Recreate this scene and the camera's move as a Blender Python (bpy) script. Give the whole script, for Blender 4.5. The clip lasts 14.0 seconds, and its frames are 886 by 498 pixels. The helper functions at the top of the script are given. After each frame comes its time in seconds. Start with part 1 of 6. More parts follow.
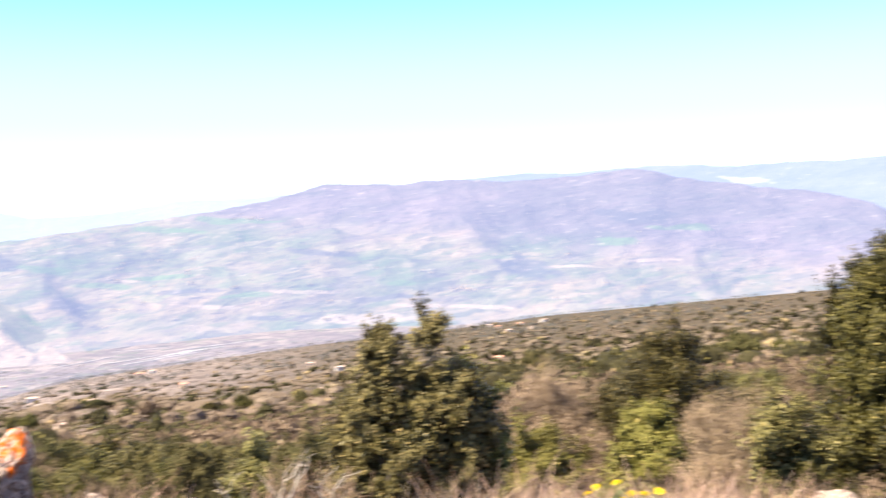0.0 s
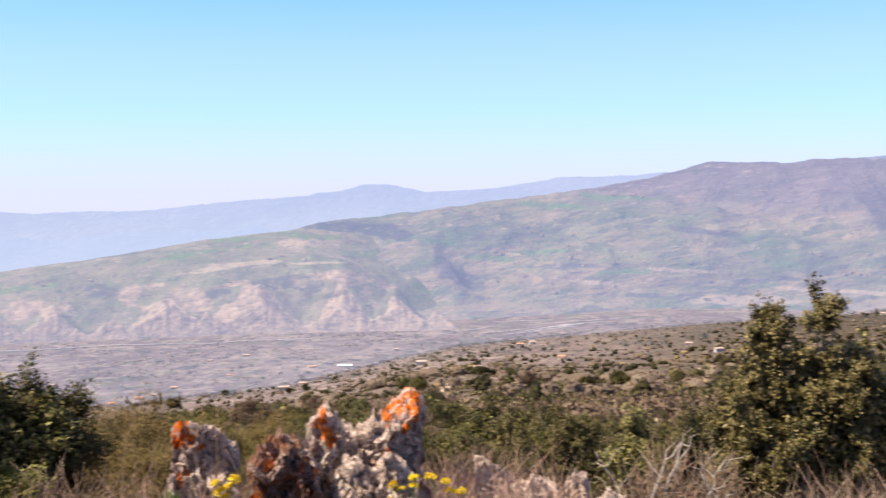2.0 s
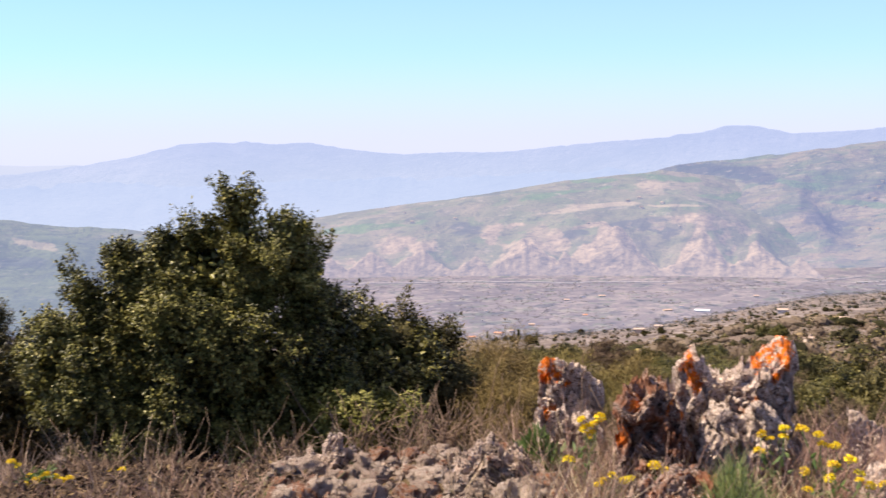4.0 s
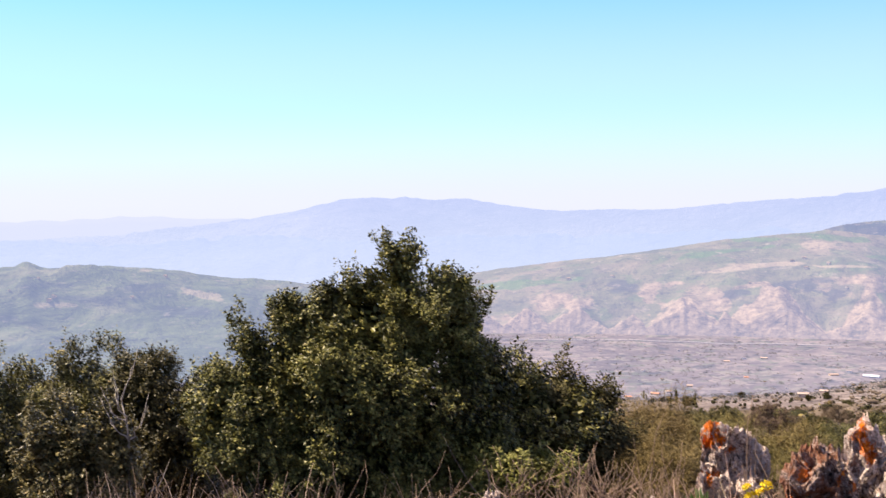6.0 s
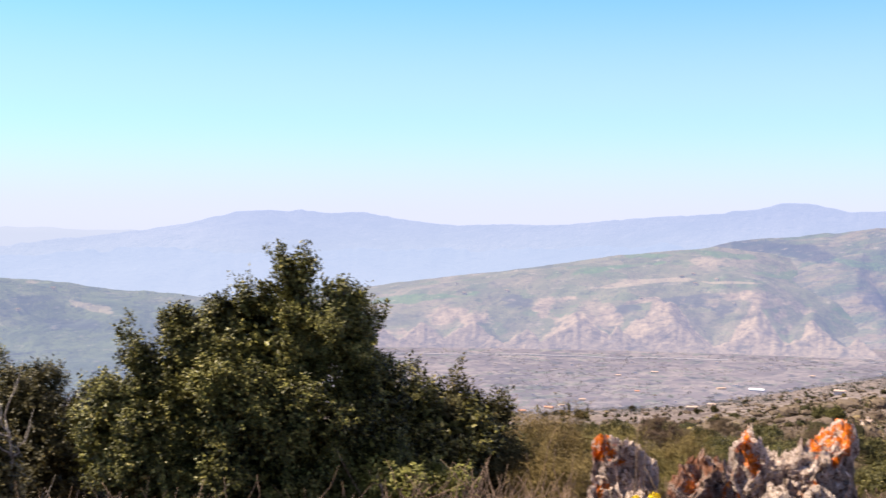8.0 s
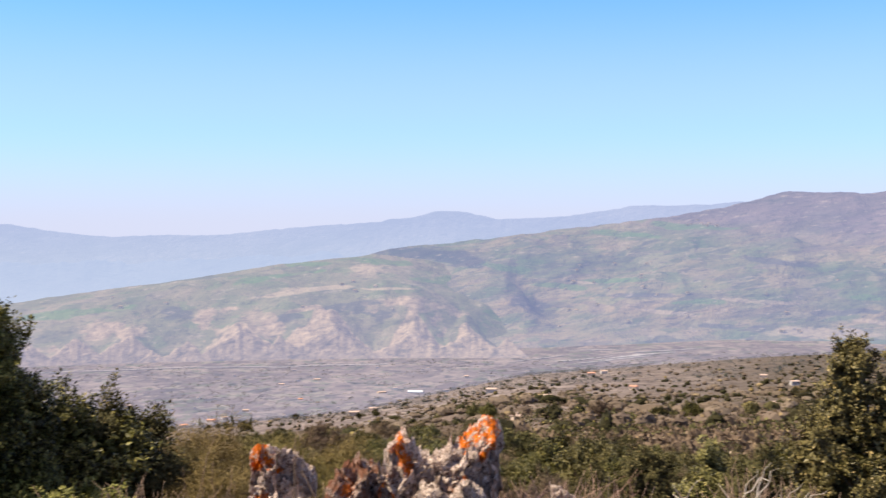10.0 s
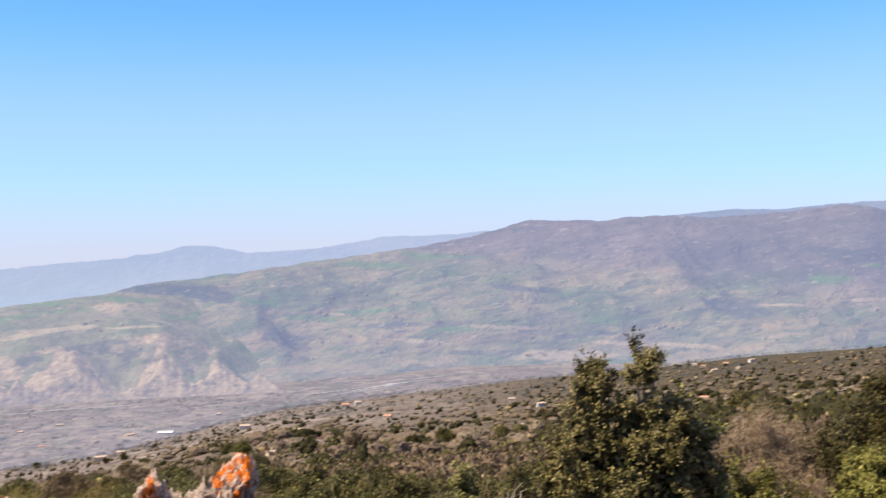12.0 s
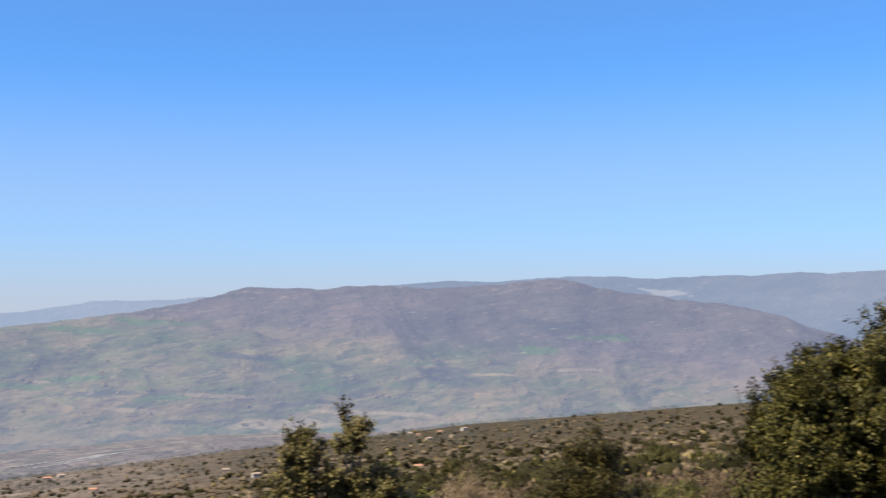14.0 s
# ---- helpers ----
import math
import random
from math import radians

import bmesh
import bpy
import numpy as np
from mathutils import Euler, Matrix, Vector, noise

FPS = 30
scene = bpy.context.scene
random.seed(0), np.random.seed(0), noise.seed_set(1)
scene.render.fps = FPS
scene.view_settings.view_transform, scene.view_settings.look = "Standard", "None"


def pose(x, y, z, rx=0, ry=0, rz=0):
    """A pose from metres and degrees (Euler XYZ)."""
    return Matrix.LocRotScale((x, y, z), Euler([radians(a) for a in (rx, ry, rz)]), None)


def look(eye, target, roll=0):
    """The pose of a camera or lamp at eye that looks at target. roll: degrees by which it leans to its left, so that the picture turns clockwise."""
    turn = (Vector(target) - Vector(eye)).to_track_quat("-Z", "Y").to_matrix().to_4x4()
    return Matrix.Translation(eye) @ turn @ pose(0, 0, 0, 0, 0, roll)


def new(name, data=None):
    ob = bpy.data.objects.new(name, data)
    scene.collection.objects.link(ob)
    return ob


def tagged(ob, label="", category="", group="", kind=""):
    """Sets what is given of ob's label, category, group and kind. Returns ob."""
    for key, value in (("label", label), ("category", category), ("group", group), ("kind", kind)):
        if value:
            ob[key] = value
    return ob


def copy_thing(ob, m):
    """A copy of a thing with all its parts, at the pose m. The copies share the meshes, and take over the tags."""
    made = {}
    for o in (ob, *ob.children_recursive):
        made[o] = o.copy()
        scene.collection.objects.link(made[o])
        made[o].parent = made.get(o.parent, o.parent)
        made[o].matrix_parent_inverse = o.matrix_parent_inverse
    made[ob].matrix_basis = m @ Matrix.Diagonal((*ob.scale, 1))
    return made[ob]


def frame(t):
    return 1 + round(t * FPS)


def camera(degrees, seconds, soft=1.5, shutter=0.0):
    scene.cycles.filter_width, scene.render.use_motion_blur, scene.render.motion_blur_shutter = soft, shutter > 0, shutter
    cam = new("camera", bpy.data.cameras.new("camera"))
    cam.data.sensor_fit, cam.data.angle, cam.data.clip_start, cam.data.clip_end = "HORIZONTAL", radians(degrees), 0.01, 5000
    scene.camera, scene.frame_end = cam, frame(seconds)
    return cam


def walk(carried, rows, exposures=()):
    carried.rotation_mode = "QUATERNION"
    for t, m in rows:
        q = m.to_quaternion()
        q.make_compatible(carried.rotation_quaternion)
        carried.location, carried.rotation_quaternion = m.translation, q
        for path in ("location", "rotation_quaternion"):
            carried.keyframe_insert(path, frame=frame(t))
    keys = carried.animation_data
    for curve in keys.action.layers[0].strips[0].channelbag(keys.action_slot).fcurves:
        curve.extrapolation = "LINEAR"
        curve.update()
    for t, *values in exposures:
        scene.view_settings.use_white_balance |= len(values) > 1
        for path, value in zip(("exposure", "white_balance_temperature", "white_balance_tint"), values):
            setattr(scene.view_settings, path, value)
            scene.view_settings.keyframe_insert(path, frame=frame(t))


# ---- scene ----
# The camera pans by hand over the valley: seconds, place, yaw, pitch, roll.
EYE = 1.6
cam = camera(40.93, 14.0, soft=1.4, shutter=0.55)
ROWS = [
    (0.0, 0.061, -0.067, 0.017, -15.20, -1.60, 1.75),
    (0.5, 0.074, -0.020, -0.005, -6.94, -2.16, 1.50),
    (1.0, 0.064, 0.011, -0.007, -0.96, -2.92, 1.71),
    (1.5, 0.054, 0.024, -0.004, 0.00, -2.87, 0.90),
    (2.0, 0.032, 0.026, -0.004, 3.05, -2.32, 0.74),
    (2.5, 0.017, 0.012, -0.004, 7.06, -2.56, 0.28),
    (3.0, -0.006, 0.009, -0.003, 11.55, -3.87, 0.81),
    (3.5, -0.011, 0.016, -0.003, 16.59, -5.06, 0.71),
    (4.0, -0.022, 0.011, -0.005, 20.22, -4.93, 0.59),
    (4.2, -0.028, 0.011, 0.000, 21.29, -4.95, 0.40),
    (6.3, -0.051, -0.003, 0.002, 28.50, -1.73, 0.34),
    (6.5, -0.055, -0.004, 0.002, 28.80, -1.53, 0.46),
    (7.0, -0.052, -0.005, 0.003, 28.66, -1.36, 0.28),
    (7.5, -0.046, -0.005, 0.002, 25.77, -1.30, -0.08),
    (8.0, -0.038, -0.003, 0.002, 22.80, -1.49, -0.55),
    (8.5, -0.023, -0.005, 0.004, 19.24, -1.50, -0.44),
    (9.0, -0.004, 0.009, 0.001, 14.42, -1.42, -0.52),
    (9.2, -0.000, 0.010, -0.001, 12.55, -1.40, -0.52),
    (11.3, -0.020, 0.009, -0.001, -1.10, -0.43, 1.39),
    (11.5, -0.017, 0.008, -0.003, -2.33, -0.25, 1.38),
    (12.0, -0.005, 0.005, 0.001, -5.46, 0.40, 1.43),
    (12.5, 0.004, 0.002, 0.002, -8.34, 1.78, 1.29),
    (13.0, 0.019, -0.003, 0.001, -11.42, 2.85, 0.91),
    (13.5, 0.037, -0.007, -0.001, -14.92, 3.34, 0.44),
    (14.0, 0.049, -0.010, 0.001, -18.93, 3.46, 0.52),
]
EXPOSURES = [(0.0, 2.36, 6500, 9), (0.5, 2.08, 6500, 11), (1.0, 1.86, 6500, 11), (1.5, 1.7, 6500, 14), (2.5, 1.56, 6500, 12), (4.0, 1.62, 6500, 13), (6.5, 1.72, 6500, 15), (8.0, 1.62, 6500, 12), (9.0, 1.45, 6500, 11), (11.5, 1.42, 6500, 8), (12.5, 1.32, 6500, 6), (13.5, 1.1, 6500, 3), (14.0, 1.06, 6500, 2)]  # seconds, stops, white balance and tint
walk(cam, [(t, pose(x, y, EYE + z, 90 + pitch, roll, yaw)) for t, x, y, z, yaw, pitch, roll in ROWS], EXPOSURES)

# ---- light: clear spring day, sun high on the left ----
SUN_AZ, SUN_EL = 101.0, 52.0  # degrees anticlockwise from +y; above the horizon
sun = new("sun", bpy.data.lights.new("sun", "SUN"))
sun.data.energy, sun.data.angle, sun.data.color = 4.8, radians(0.53), (1.0, 0.87, 0.68)
sun.matrix_world = look((-math.sin(radians(SUN_AZ)) * math.cos(radians(SUN_EL)) * 100, math.cos(radians(SUN_AZ)) * math.cos(radians(SUN_EL)) * 100,
                         math.sin(radians(SUN_EL)) * 100), (0, 0, 0))
world = bpy.data.worlds.new("world")
scene.world = world
world.use_nodes = True
wn = world.node_tree
sky = wn.nodes.new("ShaderNodeTexSky")
sky.sky_type, sky.sun_disc = "NISHITA", False
sky.sun_elevation, sky.sun_rotation = radians(SUN_EL), radians(-SUN_AZ)
sky.altitude, sky.air_density, sky.dust_density, sky.ozone_density = 900, 1.0, 0.0, 6.0
wn.nodes["Background"].inputs["Strength"].default_value = 0.07
tint = wn.nodes.new("ShaderNodeMix")  # a cool, clear white balance for the sky's light
tint.data_type, tint.blend_type = "RGBA", "MULTIPLY"
tint.inputs[0].default_value, tint.inputs[7].default_value = 1.0, (0.455, 0.925, 1.38, 1)
wn.links.new(sky.outputs[0], tint.inputs[6])
veil = wn.nodes.new("ShaderNodeMix")  # haze that thickens evenly towards the horizon, all round
veil.data_type = "RGBA"
veil.inputs[7].default_value = (3.85, 3.72, 4.7, 1)
high = wn.nodes.new("ShaderNodeSeparateXYZ")
wn.links.new(wn.nodes.new("ShaderNodeTexCoord").outputs["Generated"], high.inputs[0])
haze = wn.nodes.new("ShaderNodeValToRGB")
haze.color_ramp.interpolation = "EASE"
for el, (p, v) in zip([haze.color_ramp.elements[0], haze.color_ramp.elements[1], haze.color_ramp.elements.new(0.5), haze.color_ramp.elements.new(0.6)], [(0.0, 0.9), (1.0, 0.06), (0.09, 0.47), (0.22, 0.1)]):
    el.position, el.color = p, (v, v, v, 1)
wn.links.new(high.outputs["Z"], haze.inputs[0])
wn.links.new(haze.outputs[0], veil.inputs[0])
wn.links.new(tint.outputs[2], veil.inputs[6])
wn.links.new(veil.outputs[2], wn.nodes["Background"].inputs["Color"])


# ---- materials ----
class Nodes:
    """A material's node tree, with short ways to add nodes."""

    def __init__(self, name):
        self.mat = bpy.data.materials.new(name)
        self.mat.use_nodes = True
        self.tree = self.mat.node_tree
        self.bsdf = self.tree.nodes["Principled BSDF"]
        self.out = self.tree.nodes["Material Output"]

    def add(self, kind, **inputs):
        n = self.tree.nodes.new("ShaderNode" + kind)
        for key, value in inputs.items():
            self.put(n.inputs[key.replace("_", " ")], value)
        return n

    def put(self, socket, value):
        if isinstance(value, bpy.types.NodeSocket):
            self.tree.links.new(value, socket)
        else:
            socket.default_value = value

    def noise(self, vector, scale, detail=4.0, rough=0.55, distortion=0.0):
        n = self.add("TexNoise", Scale=scale, Detail=detail, Roughness=rough, Distortion=distortion)
        self.put(n.inputs["Vector"], vector)
        return n.outputs["Fac"]

    def ramp(self, fac, stops):
        n = self.tree.nodes.new("ShaderNodeValToRGB")
        self.put(n.inputs[0], fac)
        e = n.color_ramp.elements
        while len(e) < len(stops):
            e.new(0.5)
        for el, (p, c) in zip(e, stops):
            el.position = p
            el.color = (*c, 1) if len(c) == 3 else c
        return n.outputs[0]

    def step(self, fac, a, b):
        n = self.tree.nodes.new("ShaderNodeMapRange")
        for key, value in ((0, fac), (1, a), (2, b)):
            self.put(n.inputs[key], value)
        return n.outputs[0]

    def mix(self, fac, a, b, blend="MIX"):
        n = self.tree.nodes.new("ShaderNodeMix")
        n.data_type, n.blend_type = "RGBA", blend
        self.put(n.inputs[0], fac)
        for sock, value in ((n.inputs[6], a), (n.inputs[7], b)):
            self.put(sock, (*value, 1) if isinstance(value, tuple) and len(value) == 3 else value)
        return n.outputs[2]

    def math(self, op, a, b=0.5):
        n = self.tree.nodes.new("ShaderNodeMath")
        n.operation = op
        self.put(n.inputs[0], a)
        self.put(n.inputs[1], b)
        return n.outputs[0]

    def place(self):
        return self.add("NewGeometry").outputs["Position"]

    def own(self):
        return self.add("TexCoord").outputs["Object"]

    def bump(self, height, strength, distance):
        n = self.add("Bump", Strength=strength, Distance=distance, Height=height)
        self.put(self.bsdf.inputs["Normal"], n.outputs[0])

    def finish(self, colour, rough=0.9, spec=0.2):
        self.put(self.bsdf.inputs["Base Color"], colour)
        self.put(self.bsdf.inputs["Roughness"], rough)
        self.bsdf.inputs["Specular IOR Level"].default_value = spec
        return self.mat

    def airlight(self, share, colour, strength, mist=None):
        """Distance haze put in as a backdrop's glow, paler low for the valley's mist."""
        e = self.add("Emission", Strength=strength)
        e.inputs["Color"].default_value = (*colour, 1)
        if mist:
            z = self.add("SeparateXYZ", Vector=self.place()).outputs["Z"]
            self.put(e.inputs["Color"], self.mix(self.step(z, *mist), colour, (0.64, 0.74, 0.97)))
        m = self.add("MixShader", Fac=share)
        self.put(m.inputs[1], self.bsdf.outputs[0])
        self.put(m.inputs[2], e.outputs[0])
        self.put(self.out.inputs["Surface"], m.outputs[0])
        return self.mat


def leaf_material(name, dark, mid, light, rough=0.45, spec=0.12, glow_through=0.04, patch=1.6):
    n = Nodes(name)
    isle = n.add("NewGeometry").outputs["Random Per Island"]
    colour = n.ramp(isle, [(0.0, dark), (0.55, mid), (0.93, light), (1.0, tuple(0.5 * a + 0.5 * b for a, b in zip(light, (0.35, 0.25, 0.1))))])
    big = n.noise(n.own(), patch, 2.0)
    colour = n.mix(n.step(big, 0.35, 0.7), colour, n.mix(0.5, colour, light), "MIX")
    hue = n.add("HueSaturation", Hue=n.math("ADD", n.math("MULTIPLY", n.add("ObjectInfo").outputs["Random"], 0.024), 0.488),
                Value=n.math("ADD", n.math("MULTIPLY", n.add("ObjectInfo").outputs["Random"], 0.24), 0.86), Color=colour)
    n.finish(hue.outputs[0], rough, spec)
    t = n.add("BsdfTranslucent", Color=hue.outputs[0])
    m = n.add("MixShader", Fac=glow_through)
    n.put(m.inputs[1], n.bsdf.outputs[0])
    n.put(m.inputs[2], t.outputs[0])
    n.put(n.out.inputs["Surface"], m.outputs[0])
    return n.mat


OAK = leaf_material("oak_leaves", (0.0018, 0.002, 0.0005), (0.02, 0.0197, 0.004), (0.17, 0.152, 0.04), 0.42, 0.1)
# The oak leaves again, darker: shade put into the base colour.
OAK_DARKENED = leaf_material("darkened_oak_leaves", (0.0035, 0.0034, 0.001), (0.0205, 0.018, 0.0042), (0.082, 0.067, 0.018))
OAK_OLIVE = leaf_material("olive_oak_leaves", (0.007, 0.0072, 0.002), (0.05, 0.0465, 0.0125), (0.2, 0.17, 0.062), 0.42, 0.1)
DRY_RED = leaf_material("reddish_dry_stalks", (0.11, 0.06, 0.04), (0.25, 0.15, 0.1), (0.48, 0.34, 0.26), 0.8, 0.1, 0.1)
BROOM = leaf_material("broom_stems", (0.0558, 0.0422, 0.0105), (0.112, 0.0818, 0.0205), (0.186, 0.136, 0.0403), 0.7, 0.2)
SCRUB = leaf_material("scrub_leaves", (0.022, 0.0215, 0.0075), (0.055, 0.051, 0.0185), (0.115, 0.1, 0.04), 0.8, 0.1, 0.15)
TAN = leaf_material("tan_dry_twigs", (0.09, 0.062, 0.04), (0.165, 0.118, 0.076), (0.3, 0.225, 0.15), 0.9, 0.1, 0.15)
TWIGS = leaf_material("bare_twigs", (0.05, 0.034, 0.02), (0.096, 0.068, 0.042), (0.165, 0.122, 0.08), 0.9, 0.1, 0.1)
STRAW = leaf_material("dry_grass", (0.11, 0.068, 0.043), (0.25, 0.17, 0.106), (0.48, 0.38, 0.27), 0.8, 0.15, 0.25)
YELLOW_GREEN = leaf_material("yellow_green_leaves", (0.045, 0.042, 0.0075), (0.095, 0.088, 0.016), (0.16, 0.142, 0.034), 0.6, 0.15)
HERB = leaf_material("green_herb", (0.0434, 0.0744, 0.0155), (0.0744, 0.124, 0.0279), (0.124, 0.186, 0.0496), 0.6, 0.3, 0.3)
FENNEL = leaf_material("fennel_fronds", (0.09, 0.125, 0.035), (0.15, 0.19, 0.06), (0.25, 0.28, 0.11), 0.7, 0.2, 0.3)
# Dark leaf tone that stands in for shade on the soil.
SHADE_LEAVES = leaf_material("shade_oak_leaves", (0.01, 0.006, 0.004), (0.028, 0.017, 0.01), (0.07, 0.045, 0.028), 0.8, 0.1, 0.0)
PETAL = leaf_material("yellow_petals", (0.6, 0.416, 0.008), (0.68, 0.512, 0.012), (0.736, 0.592, 0.032), 0.6, 0.2, 0.25)


def bark_material(name, a, b):
    n = Nodes(name)
    v = n.own()
    f = n.noise(v, 14.0, 6.0, 0.65)
    n.bump(f, 0.7, 0.02)
    return n.finish(n.ramp(f, [(0.3, a), (0.7, b)]), 0.9)


BARK = bark_material("grey_bark", (0.072, 0.06, 0.048), (0.2, 0.168, 0.136))
DEADWOOD = bark_material("bleached_dead_wood", (0.21, 0.173, 0.135), (0.39, 0.345, 0.292))
DRY_STEM = bark_material("dry_brown_stems", (0.112, 0.068, 0.044), (0.272, 0.192, 0.136))


def rock_material(name, dark, pale, orange, cover, rusty=0.6):
    """Lava stone with pale crust and orange lichen, which grows on the high and sunny sides."""
    n = Nodes(name)
    v = n.own()
    grain = n.noise(v, 55.0, 8.0, 0.75)
    stone = n.ramp(grain, [(0.3, dark), (0.5, tuple(1.7 * c for c in dark)), (0.75, tuple(2.6 * c for c in dark))])
    crust = n.noise(v, 24.0, 9.0, 0.8, 0.2)
    spots = n.add("TexVoronoi", Scale=70.0)
    n.put(spots.inputs["Vector"], v)
    crust = n.math("ADD", crust, n.math("MULTIPLY", spots.outputs["Distance"], -0.12))
    fleck = n.ramp(n.noise(v, 85.0, 6.0, 0.8), [(0.36, tuple(0.4 * c for c in pale)), (0.46, tuple(0.82 * c for c in pale)), (0.56, pale), (0.66, (0.92, 0.87, 0.8))])
    stone = n.mix(n.step(crust, 0.37, 0.42), stone, fleck)
    rust = n.noise(v, 6.5, 4.0, 0.6)
    stone = n.mix(n.math("MULTIPLY", n.step(rust, rusty, rusty + 0.08), 0.8), stone, (0.2, 0.07, 0.03))
    up = n.add("SeparateXYZ", Vector=n.add("TexCoord").outputs["Generated"]).outputs["Z"]
    lichen = n.noise(v, 5.5, 8.0, 0.72, 0.2)
    grown = n.add("Attribute")
    grown.attribute_name = "lichen"
    lichen = n.math("MAXIMUM", n.math("ADD", lichen, n.math("MULTIPLY", up, 0.3)), n.math("ADD", n.math("MULTIPLY", n.noise(v, 20.0, 8.0, 0.85), 1.2), n.math("MULTIPLY", grown.outputs["Fac"], 0.43)))
    tone = n.ramp(n.noise(v, 30.0, 3.0), [(0.3, tuple(0.45 * c for c in orange)), (0.6, orange), (0.8, (0.86, 0.36, 0.05))])
    stone = n.mix(n.step(lichen, cover, cover + 0.05), stone, tone)
    n.bump(n.math("ADD", grain, n.math("MULTIPLY", crust, 1.4)), 0.9, 0.02)
    return n.finish(stone, 0.95, 0.15)


LICHEN_ROCK = rock_material("lava_rock_orange_lichen", (0.085, 0.055, 0.04), (0.56, 0.435, 0.355), (0.72, 0.165, 0.008), 0.86)
CRUST_ROCK = rock_material("lava_rock_pale_crust", (0.08, 0.056, 0.043), (0.54, 0.425, 0.345), (0.64, 0.176, 0.016), 0.97)
DARK_ROCK = rock_material("dark_lava_rock", (0.022, 0.014, 0.01), (0.34, 0.235, 0.18), (0.6, 0.15, 0.02), 0.86, 0.47)
BROWN_ROCK = rock_material("weathered_brown_lava", (0.04, 0.028, 0.022), (0.42, 0.315, 0.25), (0.6, 0.17, 0.02), 0.99)


def ground_material():
    """Stony soil with dry grass near; scrub, terraces and leafless groves further down, greyed there to imitate haze.
    """
    n = Nodes("stony_dry_ground")
    v = n.place()
    fine = n.noise(v, 9.0, 6.0, 0.7)
    mid = n.noise(v, 0.7, 5.0, 0.65)
    soil = n.ramp(fine, [(0.25, (0.0264, 0.0165, 0.0112)), (0.5, (0.0726, 0.0462, 0.0317)), (0.75, (0.165, 0.115, 0.0792))])
    soil = n.mix(n.step(mid, 0.45, 0.62), soil, n.mix(fine, (0.0462, 0.033, 0.0145), (0.132, 0.0891, 0.0462)))
    wide = n.noise(v, 0.055, 6.0, 0.72, 0.3)
    huge = n.noise(v, 0.009, 5.0, 0.65, 0.5)
    slope = n.ramp(wide, [(0.34, (0.0359, 0.0264, 0.0198)), (0.45, (0.0756, 0.0548, 0.0425)), (0.55, (0.1133, 0.084, 0.067)), (0.68, (0.1889, 0.1454, 0.118))])
    speck = n.noise(v, 0.16, 5.0, 0.8)
    slope = n.mix(n.math("MULTIPLY", n.step(speck, 0.52, 0.6), 0.85), slope, (0.0528, 0.0495, 0.0297))
    slope = n.mix(n.math("MULTIPLY", n.step(speck, 0.42, 0.34), 0.7), slope, (0.185, 0.14, 0.112))
    slope = n.mix(n.math("MULTIPLY", n.step(huge, 0.52, 0.68), 0.5), slope, n.mix(wide, (0.066, 0.0594, 0.033), (0.145, 0.119, 0.0726)))
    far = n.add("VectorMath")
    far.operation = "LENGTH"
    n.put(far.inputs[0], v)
    # Grove tone turned mauve grey with distance: haze put into the base colour.
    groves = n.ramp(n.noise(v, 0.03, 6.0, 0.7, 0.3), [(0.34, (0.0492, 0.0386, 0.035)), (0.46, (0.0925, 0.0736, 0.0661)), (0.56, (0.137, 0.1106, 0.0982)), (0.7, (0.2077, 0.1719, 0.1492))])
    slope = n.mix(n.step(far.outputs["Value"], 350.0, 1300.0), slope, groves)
    side = n.math("DIVIDE", n.add("SeparateXYZ", Vector=v).outputs["X"], far.outputs["Value"])
    heath = n.math("MULTIPLY", n.step(n.math("ADD", side, n.math("MULTIPLY", wide, 0.16)), 0.1, 0.32), 0.95)
    heath = n.math("MULTIPLY", heath, n.step(far.outputs["Value"], 50.0, 220.0))
    slope = n.mix(heath, slope, n.ramp(n.noise(v, 0.09, 6.0, 0.75), [(0.34, (0.021, 0.0165, 0.008)), (0.5, (0.042, 0.032, 0.0165)), (0.68, (0.078, 0.058, 0.035))]))
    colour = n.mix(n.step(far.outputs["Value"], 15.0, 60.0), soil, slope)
    n.bump(fine, 0.8, 0.05)
    return n.finish(colour, 0.95, 0.1)


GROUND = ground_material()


def plain_material(name, a, b, scale=0.4, rough=0.85):
    n = Nodes(name)
    f = n.noise(n.own(), scale, 5.0, 0.6)
    return n.finish(n.ramp(f, [(0.3, a), (0.7, b)]), rough)


PLASTER = plain_material("cream_plaster", (0.34, 0.26, 0.2), (0.43, 0.345, 0.275))
PALE_PLASTER = plain_material("pale_plaster", (0.37, 0.335, 0.3), (0.46, 0.425, 0.385))
TILES = plain_material("terracotta_roof_tiles", (0.288, 0.136, 0.088), (0.4, 0.224, 0.152), 1.2)
PALE_TILES = plain_material("weathered_roof_tiles", (0.27, 0.195, 0.155), (0.36, 0.275, 0.225), 1.2)
SHEET_METAL = plain_material("white_sheet_roof", (0.403, 0.414, 0.437), (0.459, 0.47, 0.493), 0.2, 0.5)
GLASS_DARK = plain_material("dark_window_glass", (0.03, 0.03, 0.035), (0.05, 0.05, 0.06), 1.0, 0.2)
BLUE_WALL = plain_material("blue_grey_cladding", (0.24, 0.3, 0.4), (0.3, 0.36, 0.46), 0.2, 0.6)

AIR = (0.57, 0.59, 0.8)


